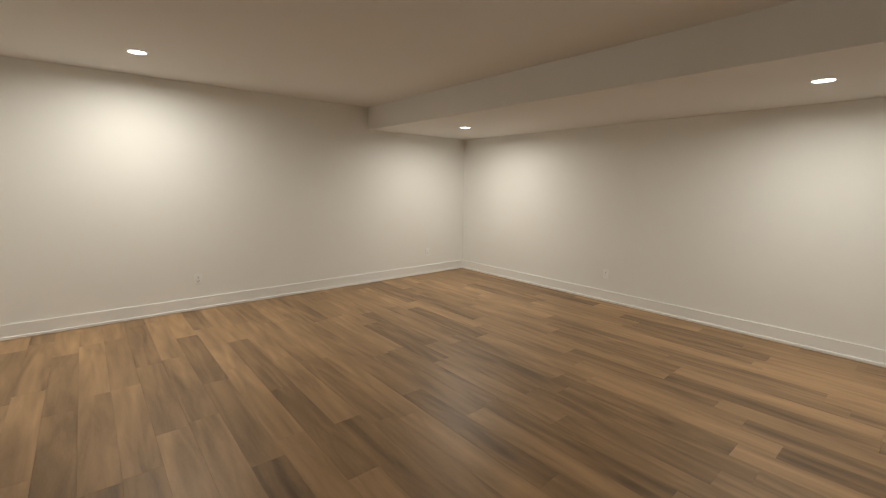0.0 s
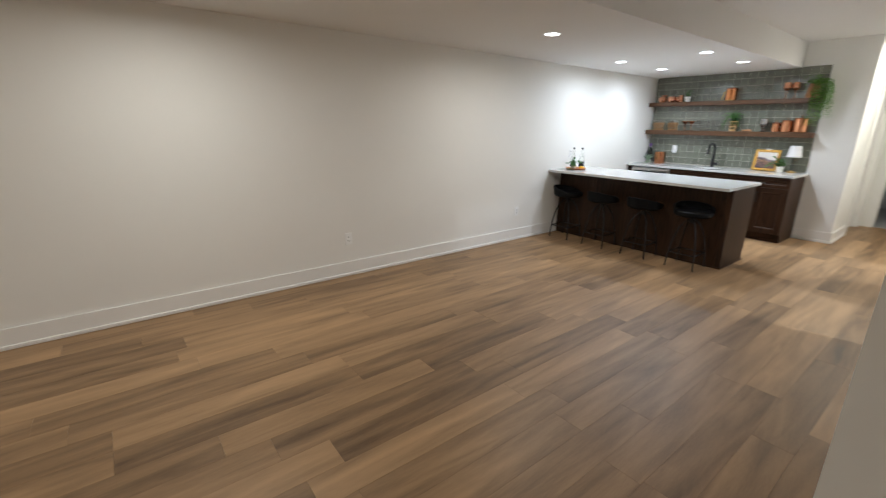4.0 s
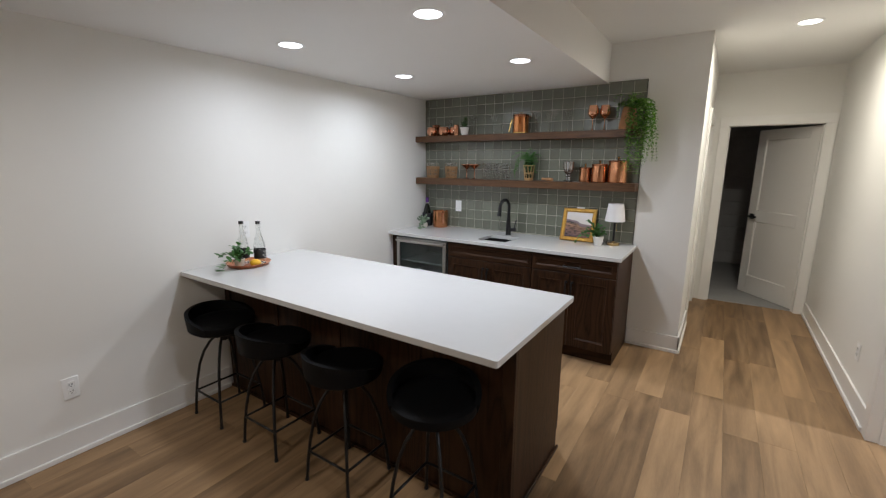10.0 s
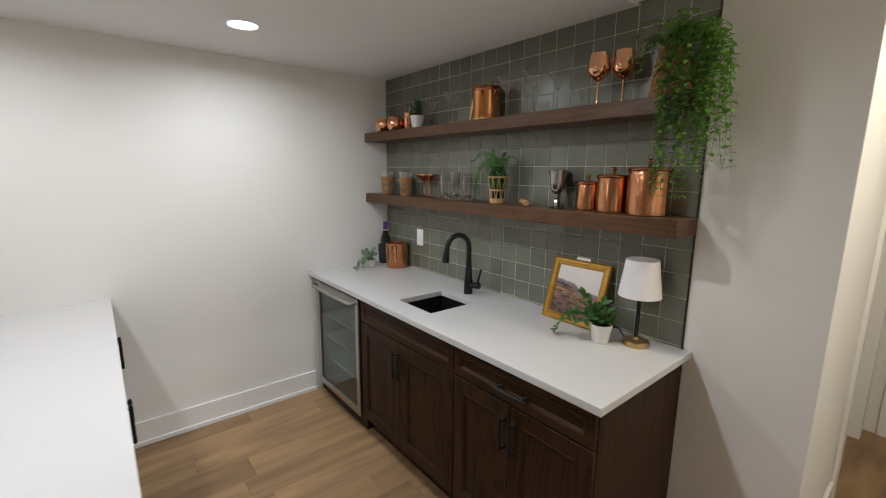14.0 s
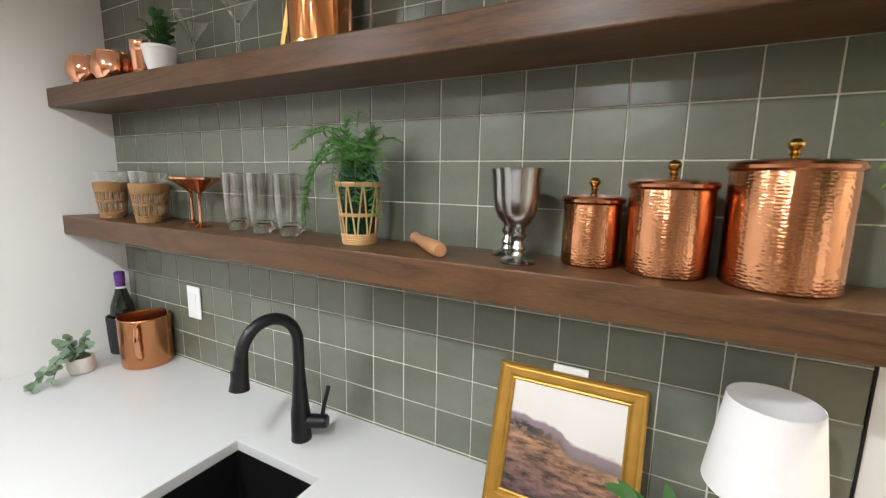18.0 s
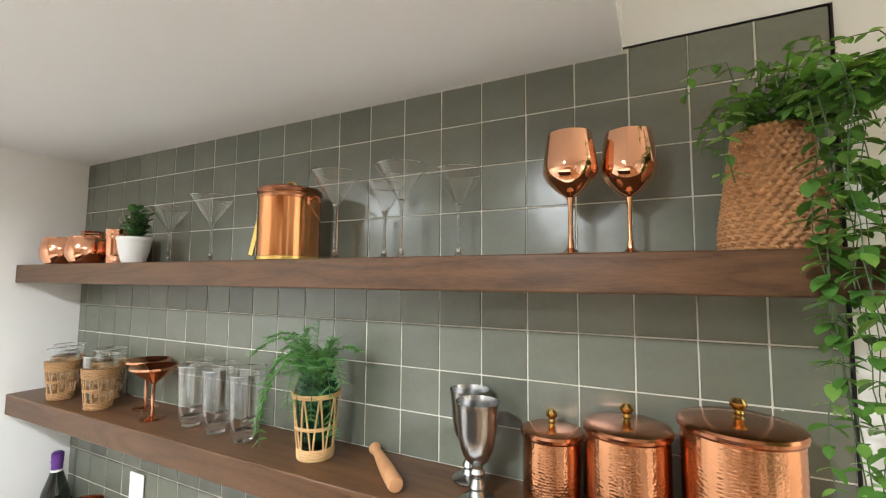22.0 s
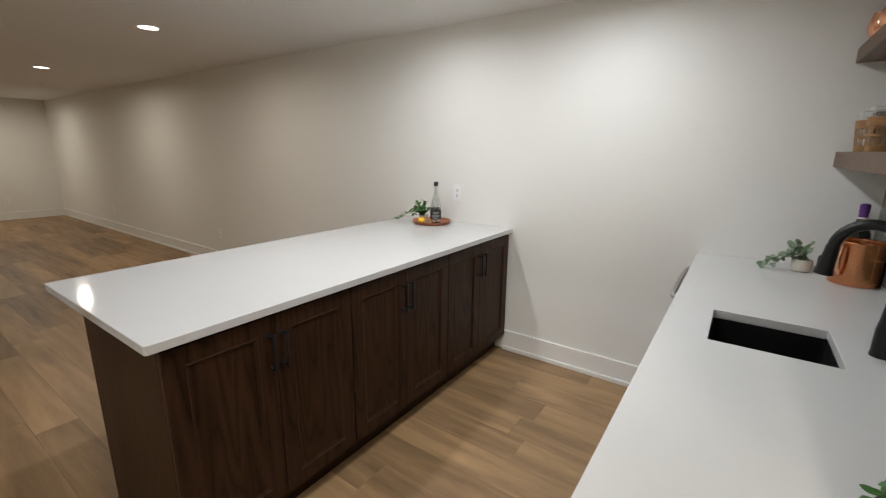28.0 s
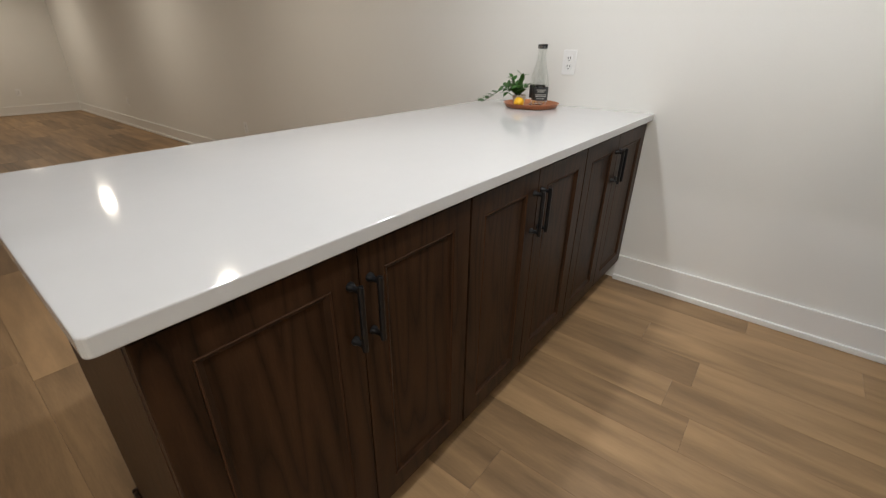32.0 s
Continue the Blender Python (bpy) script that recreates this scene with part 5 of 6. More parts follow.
# ---- lower shelf ----
def rattan_cup():
    root = thing("rattan_tumbler", pose(0, 0, 0), "clear glass tumbler in a woven rattan sleeve", "glass", "rattan tumblers on the shelf")
    vessel(root, [(0.027, 0.002), (0.029, 0.004), (0.0355, 0.06), (0.0445, 0.158), (0.045, 0.160)], 0.008)
    bm = bmesh.new()
    R_ = lambda z: 0.0325 + 0.0105 * z / 0.1
    for k in range(24):
        a = 2 * math.pi * k / 24
        tw = 0.30 * (-1) ** k
        tube(bm, [(R_(z) * math.cos(a + tw * z / 0.1), R_(z) * math.sin(a + tw * z / 0.1), z) for z in (0.004, 0.038, 0.075, 0.118)], 0.0019, 5)
    tagged(part("sleeve_frame", bm, RATTAN, root), "slanted rattan canes", kind="stuff")
    bm = bmesh.new()
    for z in (0.003, 0.0075, 0.012, 0.0165, 0.021, 0.056, 0.0605, 0.094, 0.0985, 0.103, 0.1075, 0.112, 0.1165, 0.121):
        n = 48
        ring = [(R_(z) + 0.0015 * math.sin(12 * 2 * math.pi * k / n + z * 700), 2 * math.pi * k / n) for k in range(n)]
        pts = [(r * math.cos(a), r * math.sin(a), z) for r, a in ring]
        tube(bm, pts + pts[:1], 0.0023, 5, False)
    tagged(part("sleeve_weave", bm, RATTAN, root), "woven rattan bands", kind="stuff")
    return root


cup = rattan_cup()
cup.matrix_basis = pose(4.935, -6.115, Z1, 0, 0, 10)
for x, y, a in ((4.832, -6.058, 50), (4.700, -6.130, 80), (4.600, -6.056, 120)):
    copy_thing(cup, pose(x, y, Z1, 0, 0, a))

coupe = thing("copper_martini_glass", pose(4.352, -6.072, Z1), "polished copper martini glass", "glass", "copper martini glasses")
bm = bmesh.new()
lathe(bm, [(0.0, 0.0), (0.033, 0.0005), (0.034, 0.002), (0.012, 0.006), (0.0055, 0.012), (0.0045, 0.05), (0.005, 0.094), (0.010, 0.103), (0.061, 0.141), (0.0615, 0.147), (0.0605, 0.147), (0.009, 0.108), (0.0, 0.106)], 48)
part("body", bm, COPPER, coupe)
copy_thing(coupe, pose(4.472, -6.121, Z1))

tumbler = thing("glass_tumbler", pose(4.205, -6.088, Z1), "tall clear glass tumbler with a thick base", "glass", "tumblers on the shelf")
vessel(tumbler, [(0.0225, 0.0), (0.0255, 0.003), (0.0295, 0.022), (0.0335, 0.06), (0.0370, 0.158), (0.0372, 0.160)], 0.026)
for x, y in ((4.095, -6.082), (3.985, -6.076), (4.265, -6.148), (4.155, -6.148), (4.045, -6.147)):
    copy_thing(tumbler, pose(x, y, Z1))

fern = thing("fern_in_basket_vase", pose(3.765, -6.088, Z1), "feathery green fern in a rattan-wrapped glass vase", "potted plant")
bm = bmesh.new()
shell(bm, [(0.030, 0.003), (0.035, 0.01), (0.042, 0.08), (0.0475, 0.140), (0.0470, 0.155), (0.040, 0.172), (0.036, 0.183), (0.041, 0.194)], 0.002, 36, 0.006)
part("vase", bm, GREEN_GLASS, fern, "green glass vase")
bm = bmesh.new()
R_ = lambda z: 0.0375 + 0.0150 * z / 0.143
for k in range(9):
    a = 2 * math.pi * k / 9
    for s in (-1, 1):
        tube(bm, [(R_(z) * math.cos(a + s * 0.34 * (z / 0.143)), R_(z) * math.sin(a + s * 0.34 * (z / 0.143)), z) for z in (0.004, 0.05, 0.095, 0.141)], 0.0022, 5)
for z, r in ((0.003, 0.0034), (0.008, 0.0034), (0.013, 0.0034), (0.018, 0.0030), (0.023, 0.0028), (0.068, 0.0022), (0.072, 0.0022), (0.137, 0.0030), (0.142, 0.0030)):
    pts = [(R_(z) * math.cos(2 * math.pi * k / 32), R_(z) * math.sin(2 * math.pi * k / 32), z) for k in range(33)]
    tube(bm, pts, r, 5, False)
part("rattan_sleeve", bm, RATTAN_L, fern, "open rattan sleeve")
leaves = bmesh.new()
# long fronds that arch over the rim, some trailing to the shelf, then short ones that fill the middle
FRONDS = [[(0.05, 0.02, 0.255), (0.11, 0.04, 0.25), (0.16, 0.05, 0.215)], [(0.05, 0.03, 0.225), (0.105, 0.045, 0.18), (0.125, 0.05, 0.10), (0.12, 0.05, 0.015)],
          [(0.04, 0.03, 0.215), (0.09, 0.05, 0.17), (0.115, 0.06, 0.10), (0.12, 0.062, 0.05)], [(0.03, 0.01, 0.25), (0.085, 0.02, 0.27), (0.13, 0.03, 0.255)],
          [(-0.005, 0.01, 0.24), (-0.015, 0.015, 0.305)], [(0.02, 0.02, 0.24), (0.015, 0.02, 0.285)], [(-0.03, 0.0, 0.235), (-0.055, 0.005, 0.265)],
          [(-0.03, -0.01, 0.225), (-0.075, -0.02, 0.245), (-0.10, -0.02, 0.235)], [(-0.04, 0.02, 0.21), (-0.065, 0.035, 0.17), (-0.075, 0.04, 0.10), (-0.085, 0.045, 0.07)],
          [(0.0, 0.045, 0.205), (-0.005, 0.065, 0.17), (-0.01, 0.072, 0.10)], [(0.02, 0.045, 0.20), (0.02, 0.066, 0.16), (0.015, 0.072, 0.12)],
          [(-0.03, 0.04, 0.20), (-0.04, 0.06, 0.15), (-0.045, 0.066, 0.10)], [(0.04, 0.0, 0.235), (0.09, 0.0, 0.24), (0.13, 0.01, 0.19)], [(-0.035, 0.01, 0.22), (-0.07, 0.02, 0.21), (-0.09, 0.025, 0.17)],
          [(0.05, 0.015, 0.22), (0.10, 0.025, 0.20), (0.13, 0.03, 0.14), (0.135, 0.035, 0.07)], [(0.045, 0.04, 0.21), (0.08, 0.065, 0.16), (0.095, 0.075, 0.09)]]
for k in range(11):
    a = 2 * math.pi * k / 11
    reach = 0.55 if math.sin(a) < -0.2 else 1.0
    FRONDS.append([(0.025 * math.cos(a), 0.025 * math.sin(a), 0.215), (0.06 * reach * math.cos(a), 0.06 * reach * math.sin(a), RNG.uniform(0.21, 0.265))])
for knots in FRONDS:
    knots = [Vector((0, 0, 0.17))] + [Vector(p) for p in knots]
    pts = []
    for i in range(9):
        u = i / 8 * (len(knots) - 1)
        j = min(int(u), len(knots) - 2)
        f = u - j
        p0, p1, p2, p3 = knots[max(j - 1, 0)], knots[j], knots[j + 1], knots[min(j + 2, len(knots) - 1)]
        pts.append(0.5 * (2 * p1 + (p2 - p0) * f + (2 * p0 - 5 * p1 + 4 * p2 - p3) * f * f + (3 * p1 - p0 - 3 * p2 + p3) * f ** 3))
    stem = bmesh.new()
    tube(stem, pts, 0.0010, 4)
    part("frond_stem", stem, STEMG, fern)
    for i in range(1, 9):
        for h in (0.0, 0.5):
            p = pts[i - 1].lerp(pts[i], h)
            d = (pts[i] - pts[i - 1]).normalized()
            side = d.cross(Vector((0, 0, 1)))
            side = side.normalized() if side.length > 1e-4 else Vector((0, 1, 0))
            size = 0.043 * (1 - 0.55 * ((i - 1 + h) / 8)) * RNG.uniform(0.65, 1.2)
            for s in (-1, 1):
                w = (side * s + d * 0.55 + Vector((RNG.uniform(-0.3, 0.3), RNG.uniform(-0.3, 0.3), RNG.uniform(-0.3, 0.35)))).normalized()
                for q in range(8):
                    base = p + w * size * q / 8
                    for s2 in (-1, 1):
                        e = (w * 0.75 + d.cross(w) * 0.3 * s2 + d * s2 * 0.8).normalized()
                        tip = base + e * size * 0.34 * (1 - 0.09 * q)
                        o = e.cross(w).normalized() * 0.0012
                        leaves.faces.new((leaves.verts.new(base + o), leaves.verts.new(tip), leaves.verts.new(base - o)))
part("foliage", leaves, FERN, fern, "fine feathery leaves")

muddler = thing("wooden_muddler", pose(3.576, -6.085, Z1 + 0.0155, 0, 0, -43), "turned beech wood muddler lying on the shelf", "muddler")
bm = bmesh.new()
prof = [(0.0, -0.105), (0.011, -0.104), (0.0140, -0.097), (0.0115, -0.086), (0.0090, -0.074), (0.011, -0.055), (0.0135, -0.02), (0.0155, 0.03), (0.0155, 0.08), (0.013, 0.089), (0.0, 0.091)]
lathe(bm, prof, 28)
part("body", bm, BEECH, muddler, at=pose(0, 0, 0, 0, -90, 0))

goblet = thing("pewter_goblet", pose(3.366, -6.066, Z1), "dull pewter goblet on the dark shelf", "goblet", "pewter goblets")
bm = bmesh.new()
lathe(bm, [(0.0, 0.0), (0.033, 0.0), (0.034, 0.003), (0.028, 0.009), (0.015, 0.014), (0.011, 0.022), (0.0145, 0.028), (0.0115, 0.035), (0.0085, 0.042), (0.014, 0.049), (0.0145, 0.053), (0.010, 0.060), (0.011, 0.066), (0.022, 0.076), (0.031, 0.095), (0.0355, 0.125), (0.0385, 0.166), (0.0415, 0.177), (0.040, 0.177), (0.036, 0.160), (0.030, 0.10), (0.012, 0.075), (0.0, 0.072)], 44)
part("body", bm, PEWTER, goblet)
copy_thing(goblet, pose(3.412, -6.140, Z1, 0, 0, 40))

for x, y, r, h in ((3.246, -6.132, 0.0525, 0.122), (3.119, -6.119, 0.0662, 0.152), (2.964, -6.109, 0.0785, 0.182)):
    can = thing("copper_canister", pose(x, y, Z1), ("small" if r < 0.055 else "medium" if r < 0.07 else "large") + " lidded hammered copper canister with a brass knob", "canister", "copper canisters")
    bm = bmesh.new()
    lathe(bm, [(0.0, 0.0), (r - 0.003, 0.0), (r, 0.004), (r, h - 0.006), (r - 0.002, h)], 64)
    part("body", bm, COPPER_H, can)
    bm = bmesh.new()
    lathe(bm, [(r + 0.0005, h - 0.008), (r + 0.004, h - 0.004), (r + 0.0045, h + 0.001), (r + 0.002, h + 0.005), (r - 0.006, h + 0.008), (r * 0.5, h + 0.0105), (0.0, h + 0.011)], 64)
    lid = part("lid", bm, COPPER_D, can, "dark polished copper lid with a rolled rim")
    bm = bmesh.new()
    k = 0.75 + 0.25 * r / 0.0765
    lathe(bm, [(0.0, h + 0.010), (0.0085 * k, h + 0.011), (0.0055 * k, h + 0.0145), (0.008 * k, h + 0.019), (0.0055 * k, h + 0.0225), (0.011 * k, h + 0.029), (0.0115 * k, h + 0.034), (0.007 * k, h + 0.040), (0.0, h + 0.0415)], 28)
    part("knob", bm, BRASS, lid, "brass ball knob")

# ---- upper shelf ----
mug = thing("copper_mug", pose(4.862, -6.045, Z2), "round polished copper mug", "mug", "copper mugs on the shelf")
bm = bmesh.new()
shell(bm, [(0.034, 0.0), (0.044, 0.003), (0.0560, 0.025), (0.0585, 0.046), (0.0540, 0.070), (0.0475, 0.086), (0.0485, 0.089)], 0.0018, 44)
part("body", bm, COPPER, mug)
bm = bmesh.new()
tube(bm, [(0.038, -0.033, 0.074), (0.050, -0.044, 0.076), (0.058, -0.051, 0.056), (0.054, -0.047, 0.031), (0.042, -0.036, 0.020)], 0.0038, 8)
part("handle", bm, BRASS, mug, "brass handle")
for x, y, a in ((4.722, -6.055, 20), (4.640, -6.130, -30)):
    copy_thing(mug, pose(x, y, Z2, 0, 0, a))
can = thing("copper_cup", pose(4.880, -6.148, Z2), "straight copper cup with a banded rim", "cup")
bm = bmesh.new()
shell(bm, [(0.036, 0.0), (0.040, 0.003), (0.042, 0.100), (0.044, 0.103), (0.042, 0.107), (0.044, 0.111), (0.042, 0.115), (0.0445, 0.122)], 0.002, 40)
part("body", bm, COPPER, can)
jig = thing("copper_jigger", pose(4.575, -6.066, Z2), "narrow copper cocktail jigger", "jigger")
bm = bmesh.new()
shell(bm, [(0.023, 0.0), (0.0255, 0.002), (0.0265, 0.02), (0.0245, 0.024), (0.0265, 0.03), (0.028, 0.075), (0.030, 0.082), (0.028, 0.088), (0.030, 0.094), (0.0285, 0.10), (0.030, 0.107)], 0.0016, 32)
part("body", bm, COPPER, jig)
dec = thing("glass_decanter", pose(4.705, -6.150, Z2), "small clear glass decanter with a round stopper", "decanter")
bm = bmesh.new()
shell(bm, [(0.030, 0.0), (0.036, 0.004), (0.037, 0.06), (0.030, 0.085), (0.014, 0.105), (0.013, 0.128), (0.017, 0.132)], 0.003, 40, 0.008)
part("bottle", bm, SOLID_GLASS, dec)
bm = bmesh.new()
lathe(bm, [(0.0, 0.118), (0.009, 0.12), (0.010, 0.136), (0.014, 0.145), (0.0175, 0.158), (0.014, 0.171), (0.0, 0.177)], 24)
part("stopper", bm, SOLID_GLASS, dec)

pot = thing("succulent_plant", pose(4.472, -6.062, Z2), "small jade plant in a white ceramic bowl pot", "potted plant")
bm = bmesh.new()
shell(bm, [(0.026, 0.0), (0.030, 0.003), (0.039, 0.035), (0.044, 0.068), (0.046, 0.070), (0.046, 0.077), (0.044, 0.079)], 0.005, 40, 0.03)
part("pot", bm, CERAMIC, pot)
bm = bmesh.new()
lathe(bm, [(0.0, 0.070), (0.040, 0.068)], 24)
part("soil", bm, SOIL, pot)
leaves = bmesh.new()
for k in range(13):
    a = RNG.uniform(0, 6.28)
    r = RNG.uniform(0.012, 0.045)
    top = Vector((r * math.cos(a), r * math.sin(a), RNG.uniform(0.13, 0.195 - r)))
    stem = bmesh.new()
    tube(stem, [(0.3 * top.x, 0.3 * top.y, 0.07), (0.7 * top.x, 0.7 * top.y, 0.09), top], 0.0016, 5)
    part("stem", stem, STEMG, pot)
    for j in range(7):
        p = Vector((0.55 * top.x, 0.55 * top.y, 0.085)).lerp(top, j / 6)
        leaf(leaves, p, rand_dir(0.5) + Vector((0, 0, 0.35)), (0, 0, 1), RNG.uniform(0.024, 0.031), RNG.uniform(0.020, 0.026), 0.25, 0.1)
part("foliage", leaves, LEAF_D, pot, "small rounded deep green leaves")


def martini(root, h, r):
    nz = h - r * 1.28
    bm = bmesh.new()
    lathe(bm, [(0.0042, nz - 0.004), (0.008, nz + 0.004), (r * 0.55, nz + 0.004 + (h - nz - 0.004) * 0.49), (r, h)], 48)
    bowl = part("bowl", bm, GLASS, root)
    bm = bmesh.new()
    tube(bm, [(r * math.cos(2 * math.pi * k / 48), r * math.sin(2 * math.pi * k / 48), h) for k in range(49)], 0.0008, 6, False)
    part("rim", bm, GLASS_RIM, bowl)
    bm = bmesh.new()
    lathe(bm, [(0.0, 0.004), (0.0080, 0.006), (0.0048, 0.016), (0.0034, 0.035), (0.0034, nz * 0.65), (0.0046, nz - 0.006), (0.0070, nz + 0.004), (0.0, nz + 0.008)], 20)
    part("stem", bm, SOLID_GLASS, root)
    bm = bmesh.new()
    lathe(bm, [(0.0, 0.0), (0.036, 0.0005), (0.0365, 0.002), (0.016, 0.005), (0.006, 0.010)], 40)
    foot = part("foot", bm, GLASS, root)
    bm = bmesh.new()
    tube(bm, [(0.036 * math.cos(2 * math.pi * k / 40), 0.036 * math.sin(2 * math.pi * k / 40), 0.0013) for k in range(41)], 0.0010, 6, False)
    part("foot_rim", bm, GLASS_RIM, foot)


STEM_CUT = 0.007
STEMS = [(4.400, -6.120, 0.178, 0.055), (4.152, -6.084, 0.186, 0.058), (3.708, -6.068, 0.200, 0.057), (3.602, -6.106, 0.172, 0.048), (3.540, -6.076, 0.200, 0.057), (3.424, -6.108, 0.185, 0.055)]
for x, y, h, r in STEMS:
    g = thing("martini_glass", pose(x, y, Z2), "clear stemmed martini glass" if r > 0.05 else "small clear stemmed martini glass", "glass", "martini glasses on the shelf")
    martini(g, h - STEM_CUT, r)

ice = thing("copper_ice_bucket", pose(3.868, -6.088, Z2), "polished copper ice bucket with a flat lid", "ice bucket")
bm = bmesh.new()
lathe(bm, [(0.0, 0.0), (0.070, 0.0), (0.073, 0.003), (0.073, 0.160), (0.074, 0.162)], 56)
part("body", bm, BUCKET, ice)
bm = bmesh.new()
lathe(bm, [(0.0732, 0.001), (0.0745, 0.002), (0.0745, 0.010), (0.0732, 0.011)], 56)
part("base_band", bm, BRASS, ice, "thin brass base band")
bm = bmesh.new()
lathe(bm, [(0.0732, 0.147), (0.0744, 0.149), (0.0744, 0.157), (0.0732, 0.159)], 56)
part("neck_band", bm, COPPER_D, ice, "thin dark neck band")
bm = bmesh.new()
lathe(bm, [(0.0745, 0.160), (0.0765, 0.163), (0.0765, 0.170), (0.073, 0.174), (0.0, 0.176)], 56)
lid = part("lid", bm, material("dark_copper_lid", (0.26, 0.105, 0.055), 0.25, 1.0, 0.08, 9), ice, "flat dark copper lid")
bm = bmesh.new()
tube(bm, [(0.018, 0, 0.174), (0.018, 0, 0.187), (0.010, 0, 0.193), (-0.010, 0, 0.193), (-0.018, 0, 0.187), (-0.018, 0, 0.174)], 0.003, 8)
part("lid_handle", bm, BRASS, lid, "small brass loop handle")
bm = bmesh.new()
tube(bm, [(-0.072, 0.01, 0.142), (-0.091, 0.012, 0.150), (-0.106, 0.014, 0.144), (-0.110, 0.015, 0.132)], 0.0035, 8)
tube(bm, [(-0.072, 0.01, 0.150), (-0.072, 0.01, 0.132)], 0.006, 8)
part("side_lug", bm, COPPER_D, ice, "dark side lug")
bm = bmesh.new()
box(bm, -0.0075, 0.0075, -0.002, 0.002, 0.0, 0.120, 0.001, 1, pose(0.117, 0.012, 0.016, 0, -14, 6))
part("bail_handle", bm, BRASS, ice, "flat brass handle folded down")

glass = thing("copper_wine_glass", pose(3.198, -6.074, Z2), "polished rose copper stemmed wine glass", "glass", "copper wine glasses")
bm = bmesh.new()
lathe(bm, [(0.0, 0.100), (0.006, 0.100), (0.020, 0.109), (0.037, 0.126), (0.0445, 0.139), (0.046, 0.147), (0.0445, 0.166), (0.0375, 0.211), (0.0362, 0.211), (0.043, 0.166), (0.0445, 0.147), (0.036, 0.129), (0.0, 0.108)], 56)
part("bowl", bm, ROSE, glass)
bm = bmesh.new()
lathe(bm, [(0.0, 0.005), (0.006, 0.013), (0.004, 0.03), (0.0038, 0.088), (0.006, 0.1005), (0.0, 0.101)], 24)
part("stem", bm, ROSE_B, glass, "slim copper stem")
bm = bmesh.new()
lathe(bm, [(0.0, 0.0), (0.036, 0.0005), (0.037, 0.002), (0.015, 0.006), (0.006, 0.013), (0.0, 0.013)], 40)
part("foot", bm, ROSE, glass)
copy_thing(glass, pose(3.106, -6.108, Z2, 0, 0, 30))

# ---- basket planter with a trailing plant ----
planter = thing("trailing_plant_in_basket", pose(2.912, -6.096, Z2), "trailing leafy plant in a woven seagrass basket", "potted plant")
bm = bmesh.new()
H_, rows_, n_ = 0.182, 21, 210
prev = None
for i in range(rows_ * 6 + 1):
    z = H_ * i / (rows_ * 6)
    row, u = i // 6, (i % 6) / 6
    base = 0.0735 - 0.027 * (z / H_) ** 1.1 - 0.004 * max(0, 0.03 - z) / 0.03
    ring = []
    for k in range(n_):
        a = 2 * math.pi * k / n_
        over = math.sin(math.pi * u) * abs(math.sin(15 * a + (row % 2) * math.pi / 2 + 0.8 * u))
        under = abs(math.cos(math.pi * u)) * abs(math.cos(15 * a + ((row + (u > 0.5)) % 2) * math.pi / 2 + 0.8 * u))
        r = base - 0.005 + 0.0082 * max(over, 0.85 * under) ** 0.8
        ring.append(bm.verts.new((r * math.cos(a), r * math.sin(a), z)))
    if prev:
        for k in range(n_):
            bm.faces.new((prev[k], prev[(k + 1) % n_], ring[(k + 1) % n_], ring[k]))
    prev = ring
part("basket", soft(bm), WEAVE, planter, "tapered woven seagrass basket")
bm = bmesh.new()
lathe(bm, [(0.0, 0.170), (0.044, 0.168)], 24)
part("soil", bm, SOIL, planter)
VINES = []
for k in range(56):
    kind = "hang" if k < 42 else "crown"
    if kind == "hang":
        # over the free end and the front of the shelf, then down
        ox = RNG.uniform(-0.205, -0.03)
        oy = RNG.uniform(0.115, 0.165) if ox > -0.125 else RNG.uniform(0.0, 0.15)
        low = -0.365 + 0.33 * RNG.random() ** 1.3
        if ox < -0.16:
            low = max(low, -0.26)
        if k % 14 == 0:
            ox, oy, low = RNG.uniform(0.06, 0.115), RNG.uniform(0.06, 0.115), RNG.uniform(0.08, 0.17)
        if k % 9 == 2:
            # a few long ones just before the front of the shelf
            ox, oy, low = RNG.uniform(-0.06, -0.012), RNG.uniform(0.115, 0.13), RNG.uniform(-0.355, -0.29)
        top = H_ + RNG.uniform(0.01, 0.06)
    else:
        ox, oy = RNG.uniform(-0.13, 0.14), RNG.uniform(-0.06, 0.09)
        top = H_ + RNG.uniform(0.02, 0.12)
        low = top - RNG.uniform(0.03, 0.09)
    pts = [Vector((RNG.uniform(-0.03, 0.03), RNG.uniform(-0.03, 0.03), H_ - 0.01)), Vector((ox * 0.45, oy * 0.45, top)), Vector((ox * 0.88, oy * 0.88, top - 0.012))]
    x, y = ox, oy
    seg = max(1, int((top - 0.03 - low) / 0.045))
    for i in range(seg):
        u = (i + 1) / seg
        x += RNG.uniform(-0.009, 0.009)
        y += RNG.uniform(-0.007, 0.007)
        if kind == "hang" and k % 14:
            y = max(y, 0.112 if x > -0.128 else 0.0)
        pts.append(Vector((x, max(y, -0.07), top - 0.03 - (top - 0.03 - low) * u)))
    VINES.append(pts)
light_l, dark_l = bmesh.new(), bmesh.new()
